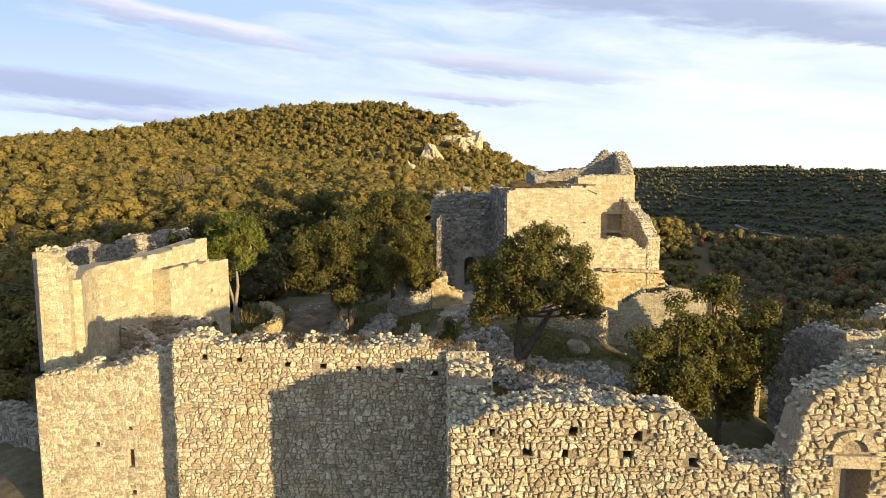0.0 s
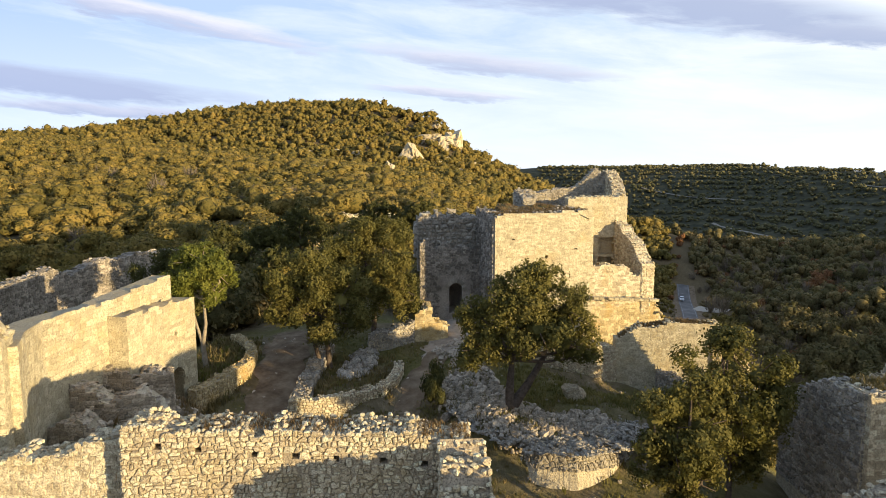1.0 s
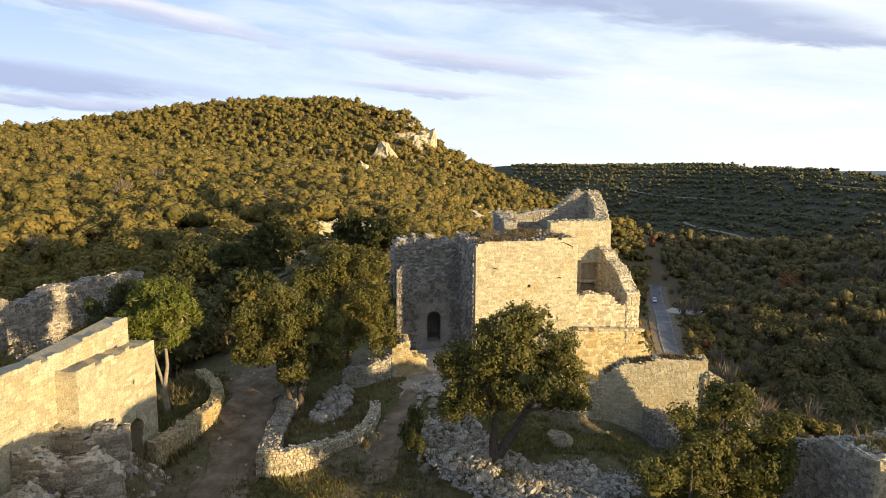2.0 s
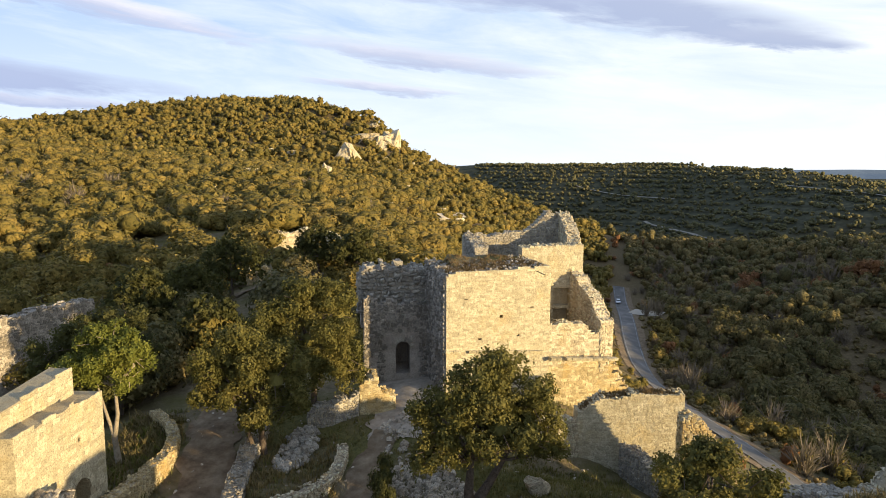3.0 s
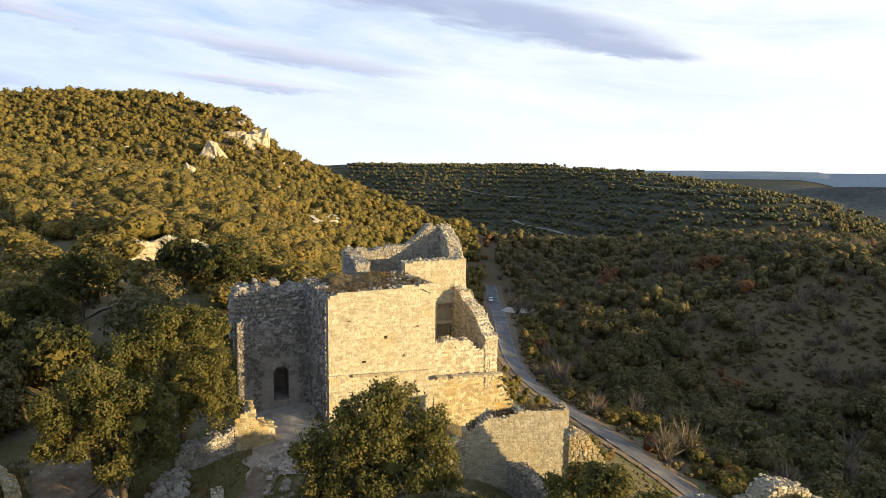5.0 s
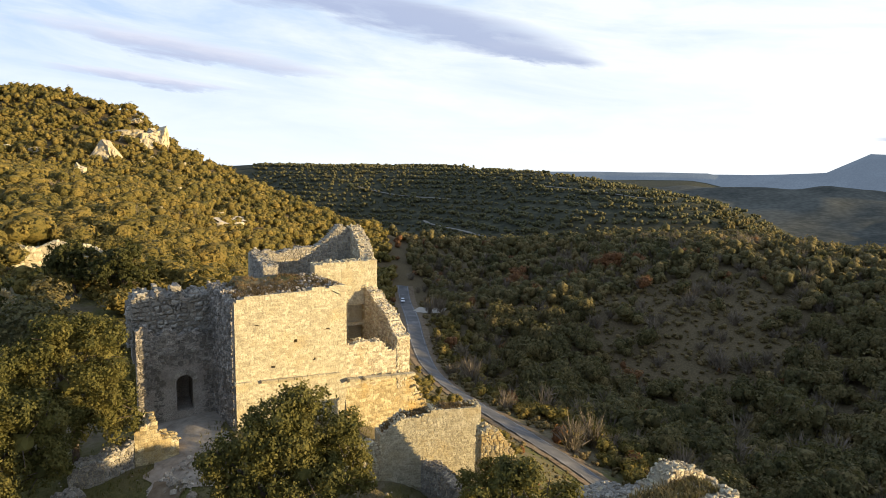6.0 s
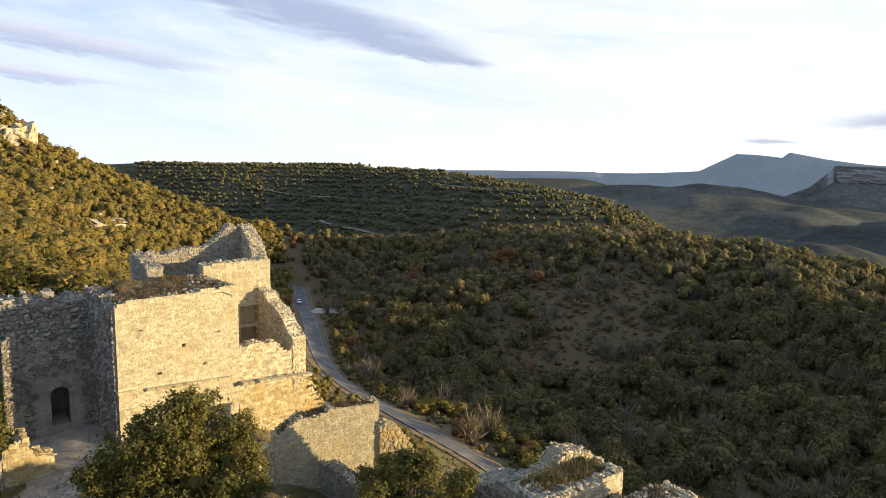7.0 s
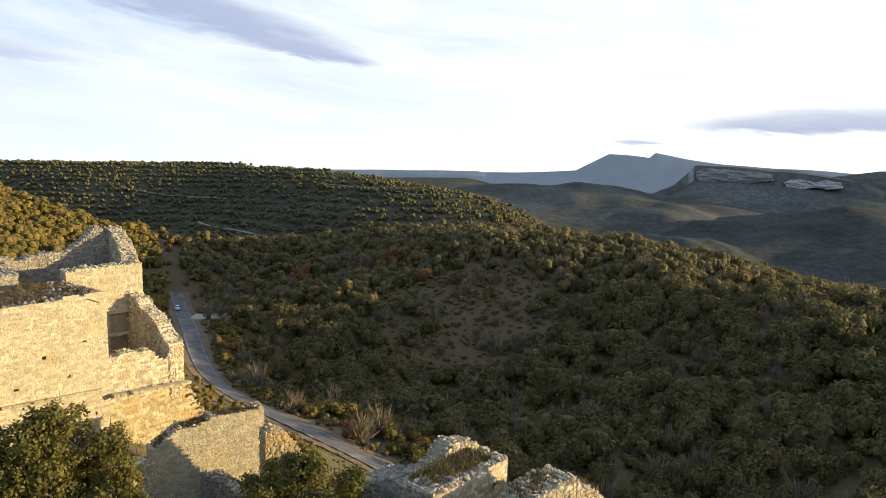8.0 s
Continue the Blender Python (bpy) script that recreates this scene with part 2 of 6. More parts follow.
def ground_build(add, ramp, mix, maths, noise_of, place, shader):
    pos = place.outputs["Position"]
    fine = noise_of(pos, 1.6, 8.0, 0.7)
    wide = noise_of(pos, 0.16, 6.0, 0.6)
    col = ramp(fine, [(0.3, (0.095, 0.08, 0.042)), (0.52, (0.19, 0.15, 0.085)), (0.75, (0.31, 0.25, 0.165))])
    grass = ramp(noise_of(pos, 5.0, 6.0, 0.7), [(0.3, (0.08, 0.082, 0.024)), (0.7, (0.19, 0.165, 0.058))])
    col = mix(ramp(wide, [(0.42, (0, 0, 0)), (0.58, (1, 1, 1))]), col, grass)
    reach = add("ShaderNodeVectorMath", {0: pos}, op="LENGTH").outputs["Value"]
    litter = ramp(maths("DIVIDE", reach, 400.0), [(0.3, (0, 0, 0)), (0.5, (1, 1, 1))])
    col = mix(litter, col, ramp(fine, [(0.3, (0.08, 0.06, 0.03)), (0.55, (0.15, 0.11, 0.056)), (0.75, (0.23, 0.17, 0.09))]))
    far = noise_of(pos, 0.03, 5.0, 0.6)
    col = mix(maths("MULTIPLY", ramp(far, [(0.35, (1, 1, 1)), (0.6, (0, 0, 0))]), 0.3), col, (0.12, 0.085, 0.05))
    # far woods as a pattern, with the plain's shade in their dark green
    shaded_canopy = ramp(noise_of(pos, 0.09, 8.0, 0.75), [(0.35, (0.036, 0.039, 0.025)), (0.6, (0.095, 0.088, 0.05))])
    # shade between single crowns painted as dark cell edges
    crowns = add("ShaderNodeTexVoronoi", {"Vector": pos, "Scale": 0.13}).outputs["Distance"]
    shaded_canopy = mix(maths("MULTIPLY", ramp(crowns, [(0.3, (0, 0, 0)), (0.8, (1, 1, 1))]), 0.4), shaded_canopy, (0.014, 0.016, 0.01))
    col = mix(ramp(maths("DIVIDE", reach, 2000.0), [(0.22, (0, 0, 0)), (0.3, (1, 1, 1))]), col, shaded_canopy)
    return col, maths("ADD", fine, noise_of(pos, 9.0, 6.0, 0.7)), 0.8, 0.12


GROUND = material("stony_grass_ground", ground_build, 0.95)


def path_build(add, ramp, mix, maths, noise_of, place, shader):
    pos = place.outputs["Position"]
    n = noise_of(pos, 1.1, 8.0, 0.7)
    return ramp(n, [(0.3, (0.095, 0.064, 0.038)), (0.5, (0.18, 0.13, 0.08)), (0.72, (0.3, 0.23, 0.15))]), noise_of(pos, 12.0, 7.0, 0.7), 0.7, 0.05


PATH_EARTH = material("trodden_earth", path_build, 0.95)

# ---- building helpers ----


def mesh_of(name, verts, faces, mat, smooth=False):
    me = bpy.data.meshes.new(name)
    me.from_pydata([tuple(v) for v in verts] if not isinstance(verts, np.ndarray) else verts.tolist(), [], faces if isinstance(faces, list) else faces.tolist())
    me.materials.append(mat)
    if smooth:
        me.shade_smooth()
    me.update()
    return me


def link(name, me, parent=None, label="", category="", kind="", group=""):
    ob = new(name, me)
    if parent is not None:
        ob.parent = parent
    return tagged(ob, label, category, group, kind)


def thing(name, at, label, category, group="", kind=""):
    ob = new(name)
    ob.empty_display_size = 0.3
    ob.location = at
    return tagged(ob, label, category, group, kind)


class Pile:
    """Collects vertices and faces of one mesh."""

    def __init__(self):
        self.v, self.f = [], []

    def box(self, a, b):
        """a: four lower corners, b: four upper corners, both counter-clockwise from above."""
        n = len(self.v)
        self.v += list(a) + list(b)
        self.f += [[n + 3, n + 2, n + 1, n], [n + 4, n + 5, n + 6, n + 7]]
        self.f += [[n + i, n + (i + 1) % 4, n + 4 + (i + 1) % 4, n + 4 + i] for i in range(4)]

    def weld(self):
        """Lets boxes that touch share their corners."""
        seen, where, kept = {}, [], []
        for p in self.v:
            key = tuple(round(float(c), 3) for c in p)
            if key not in seen:
                seen[key] = len(kept)
                kept.append(p)
            where.append(seen[key])
        self.v = kept
        self.f = [f for f in ([where[i] for i in face] for face in self.f) if len(set(f)) == len(f)]

    def tube(self, pts, radii, sides=8):
        n0 = len(self.v)
        for i, (p, r) in enumerate(zip(pts, radii)):
            p = Vector(p)
            ahead = (Vector(pts[min(i + 1, len(pts) - 1)]) - Vector(pts[max(i - 1, 0)])).normalized()
            side = ahead.cross(Vector((0.31, 0.17, 0.93))).normalized()
            up = side.cross(ahead)
            for k in range(sides):
                a = 2 * math.pi * k / sides
                self.v.append(tuple(p + r * (math.cos(a) * side + math.sin(a) * up)))
        for i in range(len(pts) - 1):
            for k in range(sides):
                a, b = n0 + i * sides + k, n0 + i * sides + (k + 1) % sides
                self.f.append([a, b, b + sides, a + sides])
        self.f.append([n0 + (len(pts) - 1) * sides + k for k in range(sides)])


# ---- the lie of the land: broad swells of ground, each (x, y, breadth, height) ----
SPUR = [(0, 28, 7, -1.8), (6, 33, 8, 14.8), (5, 25, 7, -8.6), (0, 22, 7, 9.4), (-7, 34, 9, 5.1), (10, 22, 7, 6.5), (1, 43, 8, -0.3), (0, 15, 8, -1.4), (15, 25, 7, 3.4), (-12, 42, 7, 2.8), (14, 40, 7, -4.3), (-15, 20, 12, 11.3), (18, 35, 7, 2.7), (-6, 48, 7, 5.7), (8, 12, 9, 8.5), (10, 47, 9, 14.0), (20, 30, 7, 7.0), (-20, 35, 11, 5.5), (-12, 50, 7, -2.3), (22, 45, 9, 7.7), (-20, 10, 15, 1.4), (0, 0, 14, 4.1), (-18, 55, 10, 7.3), (20, 0, 17, 6.2)]
SLOPES = [(0, 70, 19, 16.3), (30, 60, 15, 1.8), (40, 15, 22, 3.3), (-40, 50, 21, 9.2), (0, -20, 23, 13.6), (-40, 0, 23, 6.6), (50, 40, 24, 9.1), (20, 80, 17, 2.6), (40, 70, 19, 6.5), (-60, 20, 30, 2.8), (12, 95, 20, 7.7), (-30, 90, 27, 8.3), (-70, 60, 31, 2.0), (70, 60, 28, -8.3), (80, 20, 32, -3.8), (-26, 112, 25, -0.2), (35, 110, 25, -6.0), (3, 122, 26, 10.8), (61, 100, 29, 8.1), (-60, 110, 31, 3.1), (-100, 80, 43, 0.9), (114, 28, 42, -1.2), (-120, 0, 63, 14.2), (98, 106, 34, 5.9)]
WEST = [(-50, 147, 37, 1.2), (12, 157, 40, 23.0), (0, -100, 80, -0.1), (66, 152, 45, -9.8), (135, 84, 41, -9.0), (120, -60, 81, -5.1), (-100, 151, 51, 19.3), (126, 135, 42, -17.9), (-46, 197, 49, 2.5), (180, 62, 53, 9.5), (50, 210, 50, -10.8), (-150, -100, 114, -4.3), (104, 200, 50, 18.7), (-7, 232, 49, 16.9), (199, 122, 54, -10.7), (166, 175, 53, 5.5), (37, 274, 54, 14.7), (250, 0, 94, 17.4), (-154, 232, 78, -10.3), (109, 260, 60, -34.8), (200, -150, 131, -4.0), (0, -250, 148, 16.1), (254, 155, 69, 21.4), (-131, 294, 83, 39.2)]
# swells about (350, -250) are an unseen ridge added to shade the valley
EAST = [(-300, 0, 159, 3.5), (29, 338, 82, 17.0), (231, 241, 77, 1.0), (330, 70, 93, -4.4), (182, 316, 83, 31.8), (-220, 334, 105, 5.4), (-300, -200, 184, 1.8), (384, -23, 100, -19.1), (-350, 200, 168, 35.8), (136, -337, 117, -26.1), (305, 307, 87, 6.9), (-100, 435, 105, -36.0), (374, 224, 111, 4.0), (170, 426, 118, -39.6), (383, -211, 90, 5.4), (321, -289, 91, 15.4), (459, 71, 104, -2.3), (18, 498, 110, 81.4), (445, -133, 98, 28.2), (259, -367, 91, 6.4), (-216, 484, 109, 27.5), (338, 403, 113, 1.3), (196, -446, 99, 40.3), (-124, 544, 105, 50.6)]
FAR = [(557, 8, 111, 39.7), (440, -315, 120, 28.2), (279, 516, 117, 12.6), (52, 597, 95, -5.4), (316, -472, 121, 20.2), (564, -158, 116, -1.5), (176, 617, 119, -22.3), (589, 261, 197, -28.5), (-365, 553, 140, 58.1), (-19, 674, 118, -1.4), (639, -64, 123, 28.1), (-281, 628, 117, -49.0), (486, 486, 132, 44.1), (416, 584, 96, -15.3), (-161, 705, 126, 44.9), (145, 764, 104, 1.8), (377, 693, 102, 1.0), (477, 668, 93, 30.3), (67, 841, 115, -14.4), (-345, 771, 149, 8.8), (237, 817, 96, 10.5), (-97, 849, 120, 26.6), (650, 546, 148, -11.6), (-198, 866, 125, 11.3)]
EDGE = [(348, 854, 93, -2.2), (445, 815, 101, 19.4), (549, 767, 112, 3.0), (271, 929, 109, 17.0), (681, 677, 125, 3.2), (79, 973, 123, -12.3), (512, 936, 122, 30.2), (698, 822, 119, 1.0), (209, 1078, 120, 22.9), (92, 1106, 128, 13.9), (425, 1040, 131, 22.6), (668, 933, 135, -14.8), (335, 1145, 117, 2.0), (241, 1238, 134, 10.0), (624, 1138, 169, -6.4), (115, 1362, 188, 33.6), (517, 1264, 156, -1.6), (408, 1392, 158, -2.9), (293, 1506, 172, -11.8), (140, 1657, 252, -4.0), (58, 512, 26, -13.0), (40, 540, 22, -9.0)]


def ground_height(x, y):
    x, y = np.asarray(x, float), np.asarray(y, float)
    z = np.full(np.broadcast(x, y).shape, -36.0)
    for cx, cy, s, h in SPUR + SLOPES + WEST + EAST + FAR + EDGE:
        z = z + h * np.exp(-((x - cx) ** 2 + (y - cy) ** 2) / (2 * s * s))
    # level fill behind the curved terrace wall
    fill = 1 / (1 + np.exp(np.clip(-16 * (1 - np.hypot((x + 4.2) / 2.75, (y - 38.8) / 4.1)), -40, 40)))
    z = z + fill * np.maximum(0.08 - z, 0)
    # weedy fill inside the golden wall
    fill = 1 / (1 + np.exp(np.clip(-16 * (1 - np.hypot((x + 13.2) / 2.6, (y - 40.2) / 5.2)), -40, 40)))
    z = z + fill * np.maximum(0.55 - z, 0)
    # rubble bank that slopes up to the forked oak
    fill = 1 / (1 + np.exp(np.clip(-16 * (1 - np.hypot((x - 5.7) / 3.9, (y - 33.3) / 3.35)), -40, 40)))
    z = z + fill * np.maximum(np.clip(-0.5 + 0.22 * (y - 29.6), -0.6, 0.25) - z, 0)
    z = z + 9 * np.exp(-((x - 13) ** 2) / 300 - (y - 496) ** 2 / 600)
    # lowers the added, unseen ridge so that more sun reaches the road bank
    z = z - 13 * np.exp(-((x - 440) ** 2 + (y + 170) ** 2) / 57800)
    # hollow before the wall at the keep's foot
    z = z - 1.15 * np.exp(-((x - 9.2) ** 2) / 9.0 - (y - 37.9) ** 2 / 3.6)
    # the forecourt rises to the doorway
    z = z + 0.3 * np.exp(-((x - 2.4) ** 2) / 5.0 - (y - 47.8) ** 2 / 5.0)
    # rounded tops of the western hill
    z = z + 1.2 * np.exp(-((x + 112) ** 2 + (y - 490) ** 2) / 5200) + 1.6 * np.exp(-((x + 28) ** 2 + (y - 512) ** 2) / 1800)
    r = np.hypot(x, y - 30)
    # gentle humps that grow with distance
    k = np.clip((r - 40) / 150, 0, 1)
    # limestone bluff that ends the western hill
    inside = 1 - np.hypot((x + 14) / 46, (y - 518) / 34)
    z = z + 4.5 / (1 + np.exp(np.clip(-inside * 14, -40, 40)))
    z = z + 0.45 * k * (1.2 * np.sin(x / 17 + 1.3 * np.sin(y / 29)) + 1.0 * np.sin(y / 14 + 1.7 * np.sin(x / 23)) + 2.0 * np.sin(x / 61 + y / 83))
    # the far valley lies deeper beyond the near wooded rise
    az = np.degrees(np.arctan2(x, y))
    out = np.clip((np.hypot(x, y) - np.interp(az, [47, 53, 58, 80], [800, 700, 560, 470])) / 260, 0, 1) * np.clip((az - 46) / 6, 0, 1) * np.clip((125 - az) / 20, 0, 1)
    z = z - 70 * out * out * (3 - 2 * out)
    # a deep hollow parts the near wooded rise from the terraced hill behind it
    reach = np.hypot(x + 1, y - 8)
    side = np.clip((az - 20) / 9, 0, 1) * np.clip((66 - az) / 8, 0, 1)
    z = z - 30 * side * np.exp(-(((reach - 470) / 62) ** 2))
    z = z - 17 * np.exp(-(((az - 55) / 5) ** 2) - ((reach - 640) / 110) ** 2)
    z = z - 30 * np.clip((az - 69) / 8, 0, 1) * np.clip((110 - az) / 15, 0, 1) * np.exp(-(((reach - 500) / 75) ** 2))
    z = z + 0.1 * np.sin(x * 1.7 + np.sin(y * 1.1)) * np.sin(y * 1.3 + 0.7 * np.sin(x * 0.9))
    return z


# ---- masonry ----
rng = np.random.default_rng(7)


def stone_shapes(count, sides, rough, square, rings, dome):
    """Stones with a broken many-sided outline and a bulging face. Local x along the wall, y out of it, z up; size 1."""
    shapes = []
    r = np.random.default_rng(count + int(100 * rough))
    for _ in range(count):
        a = 2 * math.pi * (np.arange(sides) + r.uniform(0, 1) * (square < 8) + 0.5) / sides + r.normal(0, 2.2 * rough, sides)
        c, s = np.cos(a), np.sin(a)
        reach = 0.5 / (np.abs(c) ** square + np.abs(s) ** square) ** (1 / square)
        ring = np.stack([c, s], 1) * (reach * (1 + r.normal(0, rough, sides)))[:, None]
        if square >= 8:
            k = 0.9
            ring = np.array([(-1, -k), (-k, -1), (k, -1), (1, -k), (1, k), (k, 1), (-k, 1), (-1, k)]) * 0.5 + r.normal(0, rough, (8, 2))
        verts = []
        for depth, grow in rings:
            verts += [(p[0] * grow, depth + r.normal(0, rough * 1.2), p[1] * grow) for p in ring]
        verts.append((r.normal(0, 0.14), dome + abs(r.normal(0, rough * 2)), r.normal(0, 0.14)))
        faces = []
        for k in range(len(rings) - 1):
            for i in range(sides):
                p, q = sides * k + i, sides * k + (i + 1) % sides
                faces.append([p, q, q + sides, p + sides])
        last = sides * (len(rings) - 1)
        faces += [[last + i, last + (i + 1) % sides, last + sides] for i in range(sides)]
        shapes.append((np.array(verts), faces))
    return shapes


RUBBLE = stone_shapes(30, 7, 0.09, 3.2, ((-0.4, 1.1), (0.75, 0.92)), 1.02)


def lay_stones(faced, loose, parent, mat, limit):
    """The facing stones nearest the camera's side become parts; the rest and the loose stones on top one joined part."""
    faced.sort(key=lambda q: q[0])
    for _, v, f in faced[:limit]:
        new("stone", mesh_of("stone", v, f, mat)).parent = parent
    vs, fs, n0 = [], [], 0
    for _, v, f in faced[limit:]:
        vs.append(v)
        fs += [[i + n0 for i in face] for face in f]
        n0 += len(v)
    for n, (_, m) in enumerate(loose):
        v, f = RUBBLE[n % len(RUBBLE)]
        a = np.array(m)
        vs.append(v @ a[:3, :3].T + a[:3, 3])
        fs += [[i + n0 for i in face] for face in f]
        n0 += len(v)
    if vs:
        link("stonework", mesh_of("stonework", np.concatenate(vs), fs, mat), parent, kind="stuff")


def face_with_stones(found, r, s0, s1, low, high, size, kind, proud, put, keep_stone, near, zmax):
    """Packs a wall's face with fitted stones: uneven courses, slanting joints, some stones split in two."""
    rubble = kind == "rubble"
    wave, slant, joint = (0.22, 0.18, 0.0065) if rubble else (0.09, 0.05, 0.0015)
    step = size[0] * 0.5
    knots = np.arange(s0 - 2 * step, s1 + 3 * step, step)
    z = low
    below = z + r.normal(0, wave * size[1], len(knots))
    while z < high:
        h = size[1] * (r.uniform(0.6, 1.5) if rubble else r.uniform(0.8, 1.25))
        above = z + h + r.normal(0, wave * size[1], len(knots))
        s = s0 - r.uniform(0, size[0])
        skew = 0.0
        while s < s1:
            w = size[0] * (r.choice([0.5, 0.75, 1.0, 1.3, 1.7], p=[0.2, 0.25, 0.25, 0.2, 0.1]) if rubble else r.uniform(0.6, 1.6))
            lean_next = r.normal(0, slant) * h
            a, b, c, d = max(s0, s - skew), min(s1, s + w - lean_next), min(s1, s + w + lean_next), max(s0, s + skew)
            s += w
            skew = lean_next
            if b - a < 0.04 or c - d < 0.02:
                continue
            mid_s, mid_z = (a + b) / 2, z + h / 2
            if not keep_stone(mid_s, mid_z, w, h):
                continue
            inner = knots[(knots > a + 0.02) & (knots < b - 0.02)]
            upper = knots[(knots > d + 0.02) & (knots < c - 0.02)][::-1]
            us = np.r_[a, inner, b, c, upper, d]
            zs = np.r_[np.interp(np.r_[a, inner, b], knots, below), np.interp(np.r_[c, upper, d], knots, above)]
            parts = [(us, zs)]
            if rubble and h > size[1] * 1.05 and r.random() < 0.35:
                k = len(inner) + 2
                split = r.uniform(0.4, 0.6)
                zl, zr = zs[0] + (zs[-1] - zs[0]) * split, zs[k - 1] + (zs[k] - zs[k - 1]) * (split + r.uniform(-0.15, 0.15))
                parts = [(np.r_[us[:k], b, a], np.r_[zs[:k], zr, zl]), (np.r_[a, b, us[k:]], np.r_[zl, zr, zs[k:]])]
            for pu, pz in parts:
                n = len(pu)
                mu, mz = pu.mean(), pz.mean()
                tight = max(0.6, 1 - 2 * joint / max(0.03, min(np.ptp(pu), np.ptp(pz))))
                out = proud * r.uniform(0.35, 1.5)
                reach = np.hypot((pu - mu) / max(0.02, np.ptp(pu)), (pz - mz) / max(0.02, np.ptp(pz)))
                round_off = np.where(reach > 0.54, r.uniform(0.74, 0.97, n), 1.0) if rubble else np.ones(n)
                pu, pz = mu + (pu - mu) * round_off, mz + (pz - mz) * round_off
                cu = np.r_[mu + (pu - mu) * tight, mu + (pu - mu) * tight * (0.9 if rubble else 0.985), mu + r.normal(0, 0.12) * np.ptp(pu)]
                cz = np.r_[mz + (pz - mz) * tight, mz + (pz - mz) * tight * (0.875 if rubble else 0.97), mz + r.normal(0, 0.12) * np.ptp(pz)]
                off = np.r_[np.full(n, -0.02 if rubble else -0.04), out * r.uniform(0.5, 0.95, n), out * 1.05]
                v = put(cu, cz, off)
                f = [[i, (i + 1) % n, n + (i + 1) % n, n + i] for i in range(n)] + [[n + i, n + (i + 1) % n, 2 * n] for i in range(n)]
                # faces look outwards
                way = put(np.array([mu]), np.array([mz]), np.array([1.0]))[0] - put(np.array([mu]), np.array([mz]), np.array([0.0]))[0]
                if np.dot(np.cross(v[n + 1] - v[n], v[2 * n] - v[n]), way) < 0:
                    f = [q[::-1] for q in f]
                found.append((math.hypot(v[-1][0] - near[0], v[-1][1] - near[1]) + 0.5 * abs(mz - zmax), v, f))
        below = above
        z += h


def frame_of(p, out, size, r, tilt=0.04):
    """The matrix of a block at p whose face looks along out."""
    out = Vector(out).normalized()
    up = Vector((0, 0, 1))
    if abs(out.z) > 0.7:
        up = Vector((math.cos(r.uniform(0, 6.28)), math.sin(r.uniform(0, 6.28)), 0))
    side = out.cross(up).normalized() * -1
    side = up.cross(out).normalized() * -1 if abs(out.z) <= 0.7 else side
    up = side.cross(out).normalized()
    if up.z < 0 and abs(out.z) <= 0.7:
        up = -up
        side = -side
    turn = Matrix.Rotation(r.normal(0, tilt), 3, out)
    side, up = turn @ side, turn @ up
    m = Matrix.Identity(4)
    for n, (ax, s) in enumerate(((side, size[0]), (out, size[1]), (up, size[2]))):
        for k in range(3):
            m[k][n] = ax[k] * s
    m[0][3], m[1][3], m[2][3] = p[0], p[1], p[2]
    return m


def along(path):
    pts = np.array(path, float)
    seg = np.hypot(*np.diff(pts, axis=0).T)
    u = np.r_[0, np.cumsum(seg)]
    d = np.diff(pts, axis=0) / seg[:, None]
    nrm = np.stack([-d[:, 1], d[:, 0]], 1)
    vn = np.concatenate([nrm[:1], (nrm[1:] + nrm[:-1]) / 2, nrm[-1:]])
    vn /= np.hypot(*vn.T)[:, None]

    def at(s, off=0.0):
        x, y = np.interp(s, u, pts[:, 0]), np.interp(s, u, pts[:, 1])
        nx, ny = np.interp(s, u, vn[:, 0]), np.interp(s, u, vn[:, 1])
        return x + off * nx, y + off * ny, nx, ny

    return at, u[-1]


